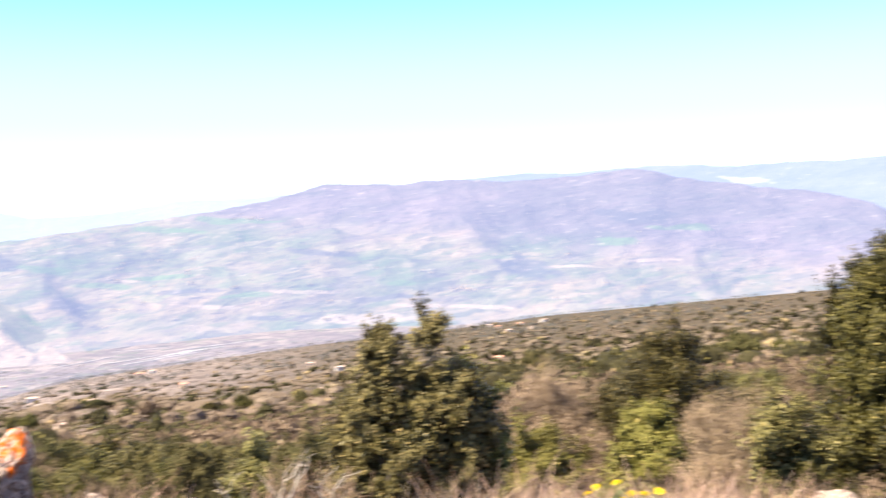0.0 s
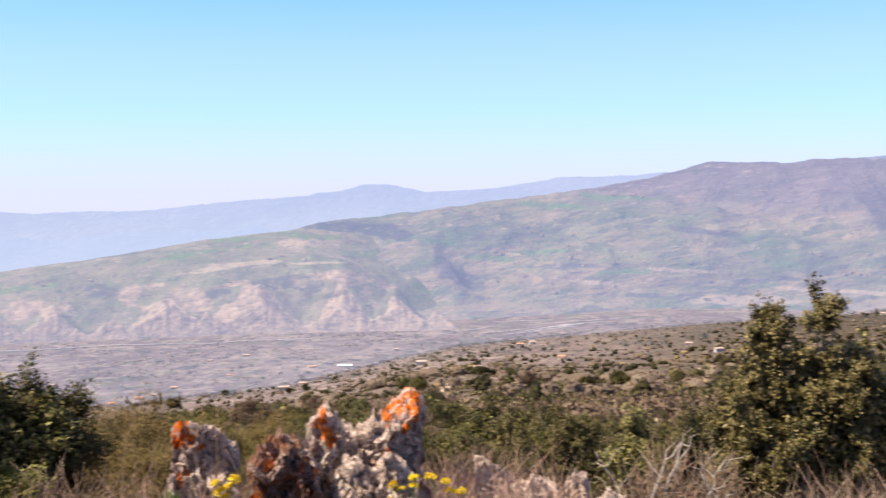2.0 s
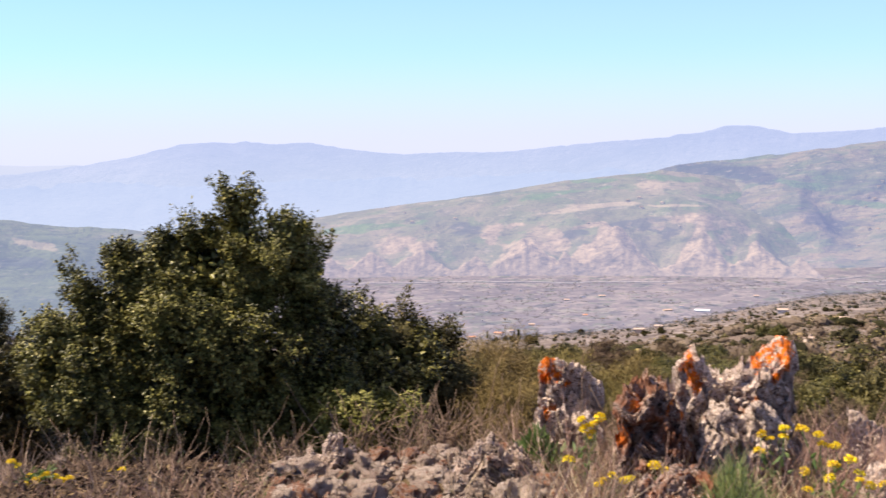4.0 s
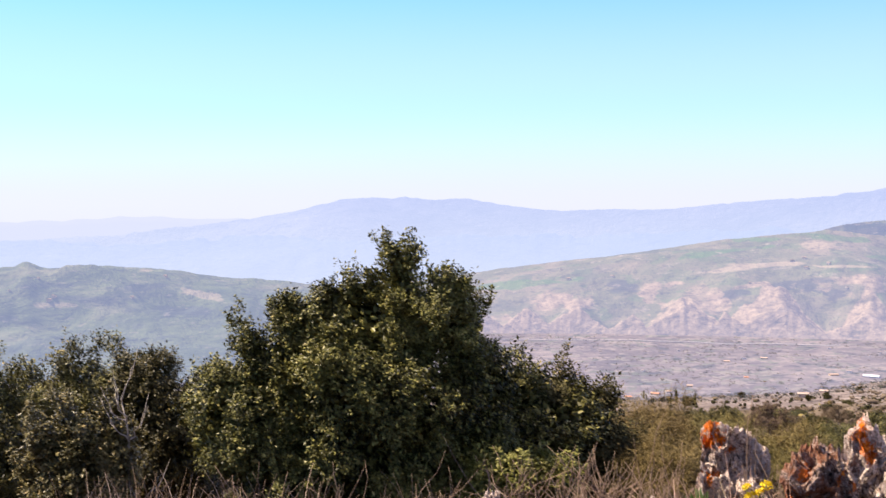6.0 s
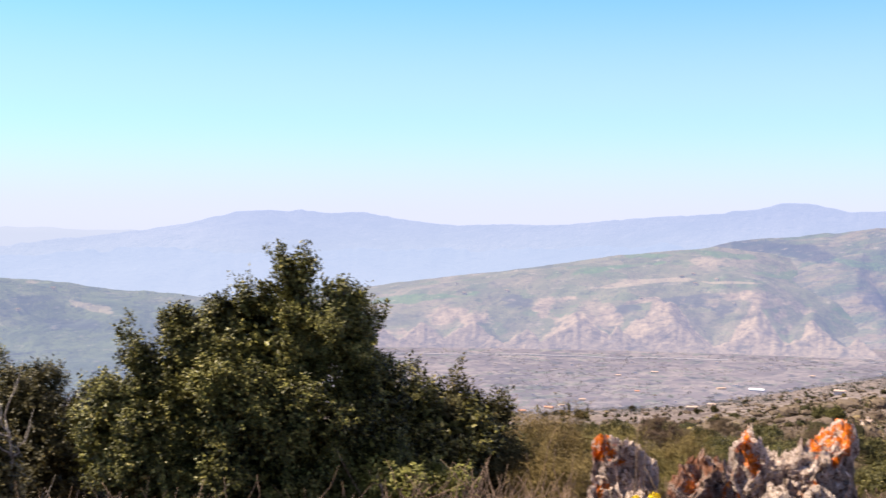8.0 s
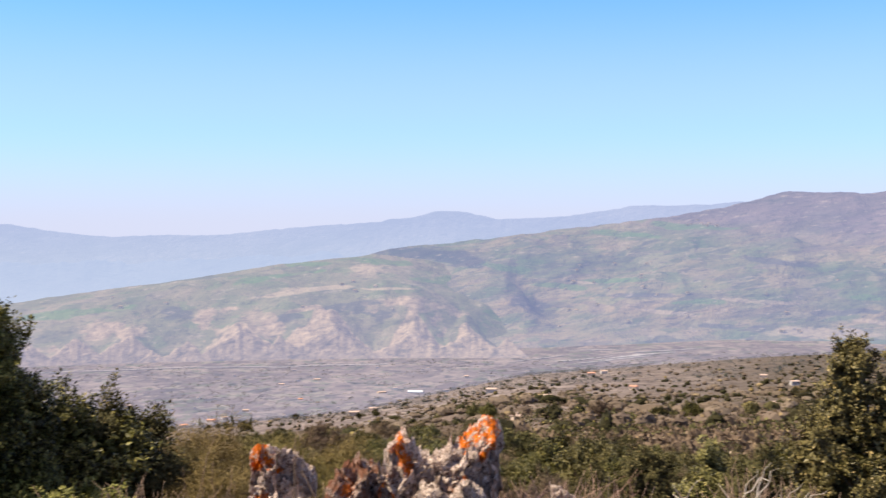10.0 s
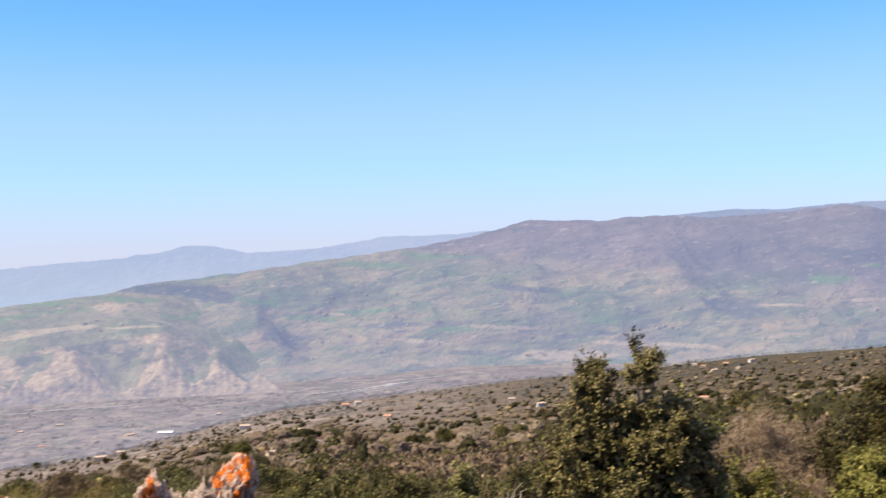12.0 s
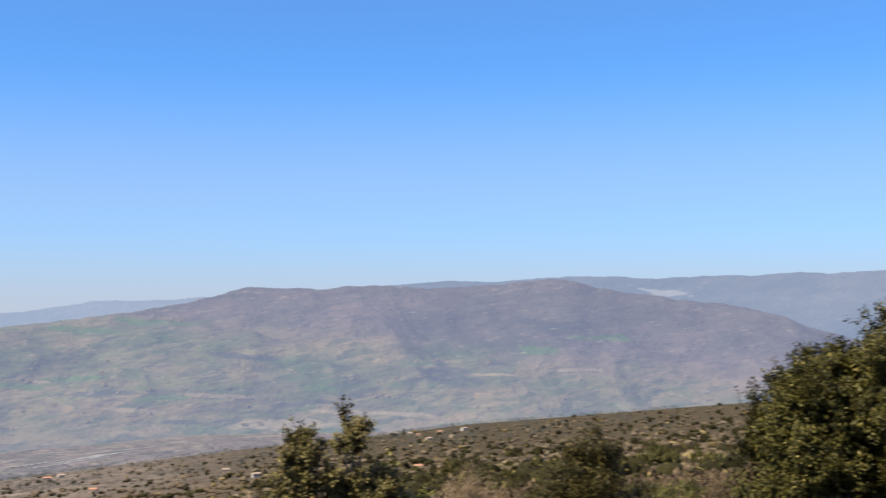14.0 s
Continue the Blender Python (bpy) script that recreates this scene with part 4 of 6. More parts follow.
bush_at("oak_bush", -25.7, 17.0, -5.1, 1.2, "rounded dark evergreen oak bush on the slope", OAK_DARKENED, 183, 1500, leaf=0.034, twig=0.09)
# Extra bush that gives the pointed oak a dark, shaded right side.
bush_at("oak_bush", -16.55, 9.0, -7.5, 0.22, "dark oak bush added as the pointed oak's shaded side", OAK, 203, 560)
bush_at("oak_bush", -29.5, 13.0, -8.3, 0.7, "pale tan bush in the clearing", TAN, 185, 520, 14, 0.07, 0.12, width=0.03)
bush_at("oak_bush", -31.6, 11.0, -8.6, 0.42, "tall thin pale olive bush beside the oak", OAK_OLIVE, 187, 300)
bush_at("low_bush", -20.0, 13.0, -10.2, 0.6, "bright yellowish green broom bush", YELLOW_GREEN, 189, 520)
bush_at("low_bush", -25.0, 14.5, -8.6, 0.65, "bright yellowish green broom bush", YELLOW_GREEN, 191, 520)
bush_at("low_bush", -21.0, 17.0, -8.0, 0.9, "tan leafless bush on the slope", TAN, 193, 900, 16, 0.1, 0.14, width=0.03)
bush_at("oak_bush", -6.4, 13.0, -9.9, 0.32, "small narrow brownish oak", OAK_OLIVE, 195, 300)
bush_at("oak_bush", -8.8, 12.0, -10.4, 0.5, "grey green bush beside the shrub oak", SCRUB, 197, 380)
bush_at("oak_bush", -3.3, 14.5, -10.6, 0.85, "wide grey green bush below the rocks", SCRUB, 199, 520)


FEATHERY = "feathery yellow-brown broom bush with thin stems"
for k, (az, d, el, wide) in enumerate([(18.4, 10.4, -10.0, 0.6), (16.4, 10.8, -10.2, 0.62), (14.5, 10.8, -10.5, 0.6), (20.2, 9.8, -11.3, 0.42), (12.4, 11.6, -10.9, 0.55), (17.4, 9.2, -12.2, 0.4)]):
    bush_at("broom_bush", az, d, el, wide, FEATHERY, BROOM, 211 + 2 * k, 800, 18, 0.07, 0.12, width=0.03)


def dead_tree(az, d, top_el, seed):
    at = stand(az, d)
    high = EYE + d * math.tan(radians(top_el)) - at.z
    rng = np.random.RandomState(seed)
    ob = tagged(new("dead_tree"), "thin leafless dead tree with pale bleached bark", "tree")
    trunk = bent(rng, (0.02, 0, -0.1), (-0.12, 0, high * 0.72), 0.02, 8)
    part("trunk", tubes("trunk", [(trunk, [0.014 - 0.0012 * i for i in range(8)])], DEADWOOD), ob)
    for k, (h, dx, dz) in enumerate([(0.3, 0.16, 0.16), (0.5, -0.07, 0.1), (0.55, 0.1, 0.16), (0.68, -0.12, 0.1), (0.72, 0.08, 0.26), (0.7, -0.06, 0.24), (0.6, -0.13, 0.14)]):
        s = trunk[min(7, int(h / 0.72 * 7))]
        pts = bent(rng, s, s + Vector((dx, rng.normal() * 0.1, dz)), 0.015, 5)
        br = part("branch", tubes("branch", [(pts, [0.008, 0.0065, 0.005, 0.004, 0.0025])], DEADWOOD), ob)
        for j in range(3):
            q = pts[2 + j % 3]
            part("twig", tubes("twig", [(bent(rng, q, q + Vector((dx * 0.6, rng.normal() * 0.08, 0.08 + 0.06 * j)), 0.01, 4), [0.004, 0.003, 0.002, 0.001])], DEADWOOD, 4), br)
    ob.matrix_basis = Matrix.LocRotScale(at, Euler((0, 0, radians(az))), None)


dead_tree(42.5, 9.6, -6.8, 223)

# ---- scrub on the slope: copies of a few grown bushes ----
PROTO = []
for k, (mat, label) in enumerate([(OAK, "dark evergreen oak bush on the slope"), (OAK, "dark evergreen oak bush on the slope"), (OAK_OLIVE, "olive green oak bush on the slope"),
                                  (SCRUB, "grey green scrub bush on the slope"), (SCRUB, "grey green scrub bush on the slope"), (TWIGS, "brown leafless bush on the slope")]):
    lean = k == 5
    PROTO.append((mound(0.62 + 0.1 * (k % 3), 1.0, None, 300 + k), mat, label, 0.1 if lean else 0.3, 300 + k))


def scrub_on_slope():
    rng = np.random.RandomState(77)
    made = {}
    spots = []
    tries = 0
    while len(spots) < 740 and tries < 60000:
        tries += 1
        near, far = len(spots) < 90, len(spots) >= 500
        d = math.sqrt(rng.uniform(17 ** 2, 42 ** 2)) if near else math.exp(rng.uniform(math.log(180), math.log(1000))) if far else math.exp(rng.uniform(math.log(40), math.log(240)))
        az = rng.uniform(-43, -15) if far and rng.rand() < 0.5 else rng.uniform(-43, 54 if near else 30 if far else 34)
        p = spot(az, d)
        if any((p - q).length < (1.5 if near else 0.028 * d) for q, _ in spots):
            continue
        if not near and not far and fractal(np.array([p.x / 34 + 50]), np.array([p.y / 34]), 3)[0] < (0.46 if -17 < az < -6 and d > 90 else 0.36):
            continue
        roof = np.interp(az, [-43, -25, -18, -6, -3, 5, 12, 40], [-6.5, -7.7, -9.2, -9.9, -9.6, -9.2, -9.0, -8.6])
        high = rng.uniform(0.7, 1.3) if d < 24 else rng.uniform(0.9, 1.7) if near else rng.uniform(2.4, 5.6) if far else rng.uniform(1.5, 3.0) * (0.8 + min(d, 220) / 240)
        if not far and math.degrees(math.atan2(land(p.x, p.y) + high - EYE, d)) > roof:
            continue
        spots.append((p, high))
    for p, high in spots:
        d = math.hypot(p.x, p.y)
        k = int(rng.choice(6, p=[0.12, 0.11, 0.3, 0.18, 0.12, 0.17]))
        near = d < 42
        if near and p.x > 0.28 * d and k < 3:
            k = int(rng.choice([2, 3, 3, 5]))
        p.z = land(p.x, p.y) - 0.08
        m = Matrix.LocRotScale(p, Euler((0, 0, rng.rand() * 6.28)), None)
        size = (high * rng.uniform(0.65, 1.0), high * rng.uniform(0.65, 1.0), high)
        key = (k, near)
        if key not in made:
            lobes, mat, label, width, seed = PROTO[k]
            fine = (260, 10, 0.026, 0.06) if near else (220, 8, 0.032, 0.07)
            made[key] = woody("oak_bush" if k < 2 else "evergreen_bush" if k < 3 else "scrub_bush", p, label, "bush", lobes, *fine, mat, seed, (1, 0.03), width, "oak bushes on the slope" if k < 2 else "evergreen bushes on the slope" if k < 3 else "scrub bushes on the slope")
            ob = made[key]
        else:
            ob = copy_thing(made[key], m)
        ob.matrix_basis = m @ Matrix.Diagonal((*size, 1))


scrub_on_slope()


def clump_field(name, label, material, count, d0, d1, az0, az1, high, quads, seed, lift=None, patch=0.5, flat=0.6, fine=1.0):
    """Far bushes, too many to count, as one mesh of small leafy clumps."""
    rng = np.random.RandomState(seed)
    d = np.exp(rng.uniform(np.log(d0), np.log(d1), count * 3)) if lift is None else np.sqrt(rng.uniform(d0 ** 2, d1 ** 2, count * 3))
    az = np.radians(rng.uniform(az0, az1, count * 3))
    x, y = -np.sin(az) * d, np.cos(az) * d
    keep = fractal(x / 90 + seed, y / 90, 4) > patch - 0.12 + 0.24 * rng.rand(len(x))
    x, y, d = x[keep][:count], y[keep][:count], d[keep][:count]
    z = land_z(x, y) + (2.5 if lift else 0.0)
    n = len(x)
    h = rng.uniform(*high, size=(n, 1))
    u = unit(rng.normal(size=(n, quads, 3)))
    u[..., 2] = np.abs(u[..., 2])
    c = np.stack([x, y, z], 1)[:, None] + u * np.array([flat, flat, 0.75]) * h[:, None] * (0.65 + 0.35 * rng.rand(n, quads, 1))
    way = unit(u + rng.normal(size=u.shape) * 0.7)
    size = (h[:, None] * fine * (0.3 + 0.18 * rng.rand(n, quads, 1))).reshape(-1)
    me = leaf_mesh(c.reshape(-1, 3), way.reshape(-1, 3), size, 0.42, material, rng, name, face=u.reshape(-1, 3))
    tagged(new(name, me), label, "scrub", kind="stuff")


# HEART is near black: the bushes' inner shade put into its colour.
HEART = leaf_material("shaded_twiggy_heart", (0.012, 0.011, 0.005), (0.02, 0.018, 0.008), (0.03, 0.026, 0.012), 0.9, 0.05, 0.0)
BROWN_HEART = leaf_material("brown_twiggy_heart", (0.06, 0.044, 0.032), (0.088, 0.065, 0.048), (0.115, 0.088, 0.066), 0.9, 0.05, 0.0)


def icosphere(level):
    bm = bmesh.new()
    bmesh.ops.create_icosphere(bm, subdivisions=level, radius=1.0)
    v = np.array([tuple(p.co) for p in bm.verts])
    f = np.array([[p.index for p in face.verts] for face in bm.faces])
    bm.free()
    return v, f


ROUND_V, ROUND_F = icosphere(2)


def bush_field(name, label, material, count, d0, d1, az0, az1, high, seed, patch=0.44, leaves=50, wide=0.62, leaf=0.13, heart=HEART):
    """Round bushes down the slope, too many to count: an uneven dense heart and leafy tufts round it, in one mesh."""
    rng = np.random.RandomState(seed)
    d = np.exp(rng.uniform(np.log(d0), np.log(d1), count * 4))
    az = np.radians(rng.uniform(az0, az1, count * 4))
    x, y = -np.sin(az) * d, np.cos(az) * d
    keep = fractal(x / 70 + seed, y / 70, 4) > patch - 0.14 + 0.28 * rng.rand(len(x))
    x, y = x[keep][:count], y[keep][:count]
    n = len(x)
    h = high[0] + (high[1] - high[0]) * rng.rand(n, 1, 1) ** 1.6
    size = np.concatenate([h * wide * rng.uniform(0.7, 1.3, (n, 1, 1)), h * wide * rng.uniform(0.7, 1.3, (n, 1, 1)), h * 0.55], 2)
    at = np.stack([x, y, land_z(x, y)], 1)[:, None] + np.array([0, 0, 0.42]) * h
    way, phase = rng.normal(size=(n, 5, 3)) * 2.3, rng.rand(n, 5) * 6.283

    def swell(p):
        return 1 + 0.11 * np.sin(np.einsum("nkj,nmj->nmk", way, p) + phase[:, None]).sum(-1, keepdims=True)

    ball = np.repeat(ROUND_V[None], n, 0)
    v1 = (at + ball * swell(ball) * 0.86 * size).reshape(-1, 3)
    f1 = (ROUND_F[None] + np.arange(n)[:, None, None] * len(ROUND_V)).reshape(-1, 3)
    u = unit(rng.normal(size=(n, leaves, 3)) + [0, 0, 0.35])
    base = (at + u * swell(u) * 0.82 * size).reshape(-1, 3)
    out = u.reshape(-1, 3)
    along_ = unit(out * 0.8 + rng.normal(size=out.shape))
    long_ = np.repeat(h[:, 0, 0], leaves) * leaf * (0.7 + 0.8 * rng.rand(n * leaves))
    side = unit(np.cross(along_, out + rng.normal(size=out.shape) * 0.4)) * long_[:, None] * 0.42
    mid = base + along_ * long_[:, None] * 0.5
    v2 = np.stack([base, mid + side, base + along_ * long_[:, None], mid - side], 1).reshape(-1, 3)
    i = np.arange(n * leaves)[:, None] * 4 + len(v1)
    f2 = np.concatenate([i + [0, 1, 2], i + [0, 2, 3]], 1).reshape(-1, 3)
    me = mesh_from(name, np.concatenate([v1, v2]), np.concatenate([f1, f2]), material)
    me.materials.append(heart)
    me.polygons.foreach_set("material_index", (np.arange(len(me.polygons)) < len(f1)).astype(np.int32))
    tagged(new(name, me), label, "scrub", kind="stuff")


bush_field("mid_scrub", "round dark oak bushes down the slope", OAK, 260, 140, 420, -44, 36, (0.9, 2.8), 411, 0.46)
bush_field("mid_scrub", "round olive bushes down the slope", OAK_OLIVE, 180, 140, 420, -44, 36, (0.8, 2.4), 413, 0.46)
bush_field("mid_scrub", "dark oak scrub crowding the slope", OAK_DARKENED, 420, 140, 700, -44, -15, (1.4, 4.2), 423, 0.46)
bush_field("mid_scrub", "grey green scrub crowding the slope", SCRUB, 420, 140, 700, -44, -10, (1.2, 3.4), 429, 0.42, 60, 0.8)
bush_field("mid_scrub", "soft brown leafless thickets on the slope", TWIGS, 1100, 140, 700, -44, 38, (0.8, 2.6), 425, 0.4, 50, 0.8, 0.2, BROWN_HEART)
bush_field("far_scrub", "dark oaks scattered over the far slope", OAK_DARKENED, 800, 400, 2300, -44, -9, (2.2, 7.0), 427, 0.48, 30)
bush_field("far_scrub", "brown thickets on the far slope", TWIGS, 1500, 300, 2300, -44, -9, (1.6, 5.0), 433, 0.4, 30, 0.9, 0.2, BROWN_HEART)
clump_field("low_cover", "low brown leafless scrub and dead stalks over the slope", TWIGS, 15000, 60, 1700, -44, 38, (0.5, 1.7), 18, 435, patch=0.34, flat=1.5, fine=0.7)
clump_field("low_cover", "low pale dry grass and weeds over the slope", STRAW, 3000, 60, 1200, -12, 38, (0.3, 0.9), 16, 437, patch=0.4, flat=1.8, fine=0.7)
clump_field("low_cover", "low grey green scrub over the slope", SCRUB, 6500, 110, 1700, -44, 38, (0.5, 1.9), 18, 439, patch=0.44, flat=1.4, fine=0.7)
clump_field("low_cover", "low dark scrub over the slope", OAK_DARKENED, 4500, 240, 2000, -44, 38, (0.6, 2.4), 18, 441, patch=0.47, flat=1.1, fine=0.7)
clump_field("low_scrub", "low brown and grey weeds on the stony slope", TWIGS, 1300, 11, 70, -44, 54, (0.2, 0.55), 46, 419, patch=0.36, fine=0.4)
clump_field("low_scrub", "low green weeds on the stony slope", SCRUB, 900, 12, 70, -44, 54, (0.2, 0.6), 46, 421, patch=0.4, fine=0.4)
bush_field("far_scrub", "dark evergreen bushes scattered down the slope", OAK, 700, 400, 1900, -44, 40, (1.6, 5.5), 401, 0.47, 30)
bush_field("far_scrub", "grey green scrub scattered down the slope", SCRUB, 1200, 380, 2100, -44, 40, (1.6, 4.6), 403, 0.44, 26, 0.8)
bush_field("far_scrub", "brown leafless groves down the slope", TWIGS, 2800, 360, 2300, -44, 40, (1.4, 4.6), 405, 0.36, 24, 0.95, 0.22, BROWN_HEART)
clump_field("far_trees", "dark trees scattered over the plain", M_GROVE, 5000, 1400, 2990, -30, 32, (1.8, 5.0), 12, 407, lift=1, patch=0.46, flat=1.1)


# ---- lava rocks with lichen ----
def rock_mesh(size, seed, material, level=5, rough=0.42, cuts=9, pull=()):
    """A weathered lava block: a ball cut by planes, then pitted. pull: (way, amount, narrow) spikes."""
    bm = bmesh.new()
    bmesh.ops.create_icosphere(bm, subdivisions=level, radius=1.0)
    rng = np.random.RandomState(seed)
    planes = [(Vector(unit(rng.normal(size=3) * [1, 1, 0.6])), rng.uniform(0.5, 0.82)) for _ in range(cuts)]
    shift = Vector(rng.uniform(-40, 40, 3))
    for v in bm.verts:
        p = v.co.copy()
        for way, amount, narrow in pull:
            w = Vector(way).normalized()
            p += w * amount * max(0.0, v.co.dot(w)) ** narrow
        for nrm, lim in planes:
            over = p.dot(nrm) - lim
            if over > 0:
                p -= nrm * over * 0.95
        q = p * 1.6 + shift
        low = noise.noise(q * 1.1)
        flute = 1 - abs(noise.noise(Vector((q.x * 5.0, q.y * 5.0, q.z * 1.3))))
        ridge = 1 - abs(noise.noise(q * 3.1))
        chips = 0.5 * abs(noise.noise(q * 6.0)) + 0.3 * abs(noise.noise(q * 13)) + 0.2 * noise.noise(q * 27)
        out = p.normalized()
        p += out * rough * (0.55 * low + 0.42 * (flute - 0.8) + 0.4 * (ridge - 0.75) - 0.62 * chips)
        v.co = Vector((p.x * size[0], p.y * size[1], p.z * size[2]))
    me = bpy.data.meshes.new("rock")
    bm.to_mesh(me)
    bm.free()
    me.materials.append(material)
    me.polygons.foreach_set("use_smooth", np.ones(len(me.polygons), dtype=bool))
    return me


def rock(az, d, top_el, wide, deep, seed, material, label, lean=0.0, level=5, rough=0.42, pull=(), low=0.12, turn=0.0):
    """A rock whose top shows at that height over the terrace, sunk a little into the soil."""
    p = spot(az, d)
    ground_z = land(p.x, p.y)
    top = EYE + d * math.tan(radians(top_el))
    half = (top - ground_z + low) / 2
    me = rock_mesh((wide / 2, deep / 2, half), seed, material, level, rough, 9, pull)
    ys = [v.co.z for v in me.vertices]
    fit_ = 2 * half / (max(ys) - min(ys))
    for v in me.vertices:
        v.co.z = (v.co.z - min(ys)) * fit_
    ob = tagged(new("lava_rock", me), label, "rock")
    ob.matrix_basis = Matrix.LocRotScale((p.x, p.y, ground_z - low), Euler((0, radians(lean), radians(az + turn))), None)
    return ob


ORANGE = "jagged grey lava rock with orange lichen on its top"
GREY = "rough grey lava rock crusted with pale lichen"
def crag(d, skyline, thick, seed, material, label, rough=0.05, low=0.15, lean=0.0, spots=()):
    """A jagged wall of lava: skyline gives degrees round and up of its upper edge, thick its depth at the foot,
    spots the patches of orange lichen (degrees round, degrees up, metres across)."""
    az = [k[0] for k in skyline]
    mid = (az[0] + az[-1]) / 2
    at = spot(mid, d)
    base = land(at.x, at.y) - low
    us = [-math.tan(radians(a - mid)) * d for a in az]
    hs = [EYE + d * math.tan(radians(k[1])) - base for k in skyline]
    nu, nv = 210, 90
    x = np.linspace(us[0], us[-1], nu)
    top = np.interp(x, us, hs)
    edge = smooth(x, us[0], us[0] + 0.05) * smooth(-x, -us[-1], -us[-1] + 0.05)
    rng = np.random.RandomState(seed)
    shift = Vector(rng.uniform(-50, 50, 3))
    verts = []
    for i in range(nu):
        half = thick / 2 * (0.35 + 0.65 * edge[i]) * (0.8 + 0.35 * noise.noise(Vector((x[i] * 7, 3.1, 0)) + shift))
        for j in range(nv):
            th = math.pi * j / (nv - 1)
            c, sn = math.cos(th), math.sin(th)
            y = -half * 1.5 * math.copysign(abs(c) ** 0.95, c)
            z = max(0.02, top[i]) * sn ** 0.75
            p = Vector((x[i], y, z))
            q = p * 9.0 + shift
            block = noise.cell_vector(Vector((q.x * 0.62 + 0.5 * noise.noise(q * 0.8), q.y * 0.62, q.z * 0.42 + 0.4 * noise.noise(q * 0.9))))
            chunk = noise.cell_vector(q * 1.7 + Vector((0.6 * noise.noise(q), 0, 0)))
            flute = abs(noise.noise(Vector((q.x * 2.4, q.y * 2.4, q.z * 0.6))))
            lump = noise.noise(q * 0.7)
            cell = abs(noise.noise(q * 1.6))
            chip = abs(noise.noise(q * 4.2)) + 0.5 * abs(noise.noise(q * 9.0))
            pits = abs(noise.noise(q * 7.0)) + 0.6 * abs(noise.noise(q * 15.0)) + 0.35 * noise.noise(q * 31.0)
            push = rough * (0.5 * lump + 0.75 + 1.7 * (block.x - 0.5) + 0.7 * (chunk.x - 0.5) - 1.1 * flute - 0.9 * cell - 0.6 * chip - 0.35 * pits)
            out = Vector((0.0, -c, 0.45 * sn)).normalized()
            p += out * push + Vector((noise.noise(q * 1.3) + 0.5 * (block.y - 0.5), 0, 0.55 * (block.z - 0.5) * sn)) * rough * 0.9
            verts.append(p)
    me = mesh_from("lava_rock", verts, grid_faces(nu, nv), material)
    grown = np.zeros(len(verts))
    px, pz = np.array([p.x for p in verts]), np.array([p.z for p in verts])
    for a, e, wide in spots:
        away = np.hypot(px + math.tan(radians(a - mid)) * d, pz - (EYE + d * math.tan(radians(e)) - base))
        grown = np.maximum(grown, 1 - away / wide)
    me.attributes.new("lichen", "FLOAT", "POINT").data.foreach_set("value", grown.astype(np.float32))
    ob = tagged(new("lava_rock", me), label, "rock")
    ob.matrix_basis = Matrix.LocRotScale((at.x, at.y, base), Euler((radians(-lean), 0, radians(mid))), None)
    return ob


BROWNISH = "weathered brown lava rock full of dark hollows"
RUSTY = "dark broken lava rock with rust and orange lichen"
crag(5.95, [(9.75, -13.6), (9.55, -11.6), (9.2, -10.7), (8.9, -10.2), (8.6, -9.95), (8.3, -10.1), (8.0, -10.4), (7.75, -10.75), (7.3, -10.75), (6.9, -10.65), (6.4, -10.45), (5.9, -10.3), (5.4, -10.0), (5.0, -9.8), (4.6, -9.5),
            (4.2, -9.4), (4.05, -9.9), (4.0, -11.5), (3.85, -13.6)], 0.34, 501, LICHEN_ROCK, ORANGE, 0.06,
     spots=[(4.9, -9.65, 0.09), (4.35, -9.4, 0.1), (8.6, -9.95, 0.06), (5.1, -9.95, 0.08), (4.3, -9.8, 0.1), (5.6, -10.2, 0.08), (4.7, -10.6, 0.06), (4.2, -10.3, 0.07), (8.7, -10.3, 0.08), (8.45, -10.8, 0.08), (8.2, -11.2, 0.06), (5.6, -11.6, 0.05)])
crag(5.6, [(8.4, -14.2), (7.9, -12.9), (7.2, -12.3), (6.2, -12.9), (5.4, -12.2), (4.7, -12.7), (4.2, -14.2)], 0.28, 503, CRUST_ROCK, GREY, 0.06)
crag(6.5, [(15.8, -13.4), (15.65, -10.7), (15.45, -10.3), (15.0, -10.45), (14.6, -10.5), (14.0, -10.95), (13.5, -11.1), (13.1, -11.5), (12.9, -12.2), (12.7, -13.4)], 0.3, 507, LICHEN_ROCK, ORANGE, 0.06,
     spots=[(15.4, -10.25, 0.08), (15.35, -10.5, 0.1), (15.5, -11.0, 0.09), (14.5, -11.3, 0.07), (14.9, -11.0, 0.06), (15.3, -12.6, 0.12), (15.5, -13.1, 0.1)])
crag(6.2, [(15.9, -14.2), (15.6, -12.9), (15.0, -12.5), (14.3, -13.1), (13.2, -13.2), (12.6, -14.4)], 0.28, 509, CRUST_ROCK, GREY, 0.055, spots=[(15.4, -12.9, 0.12)])
crag(5.5, [(12.0, -14.6), (11.75, -12.4), (11.5, -11.7), (11.2, -11.8), (10.8, -11.5), (10.45, -11.9), (10.1, -11.8), (9.6, -12.4), (9.1, -12.6), (8.7, -13.2), (8.4, -14.4)], 0.3, 511, DARK_ROCK, RUSTY, 0.07,
     spots=[(11.3, -12.1, 0.07), (12.0, -13.7, 0.1), (9.6, -12.3, 0.05), (9.0, -12.8, 0.06), (11.6, -13.2, 0.07)])
crag(6.4, [(1.5, -14.4), (1.35, -12.4), (1.2, -12.0), (0.8, -12.2), (0.3, -12.8), (0.0, -12.7), (-0.4, -13.3), (-0.7, -14.6)], 0.24, 515, CRUST_ROCK, GREY, 0.045)
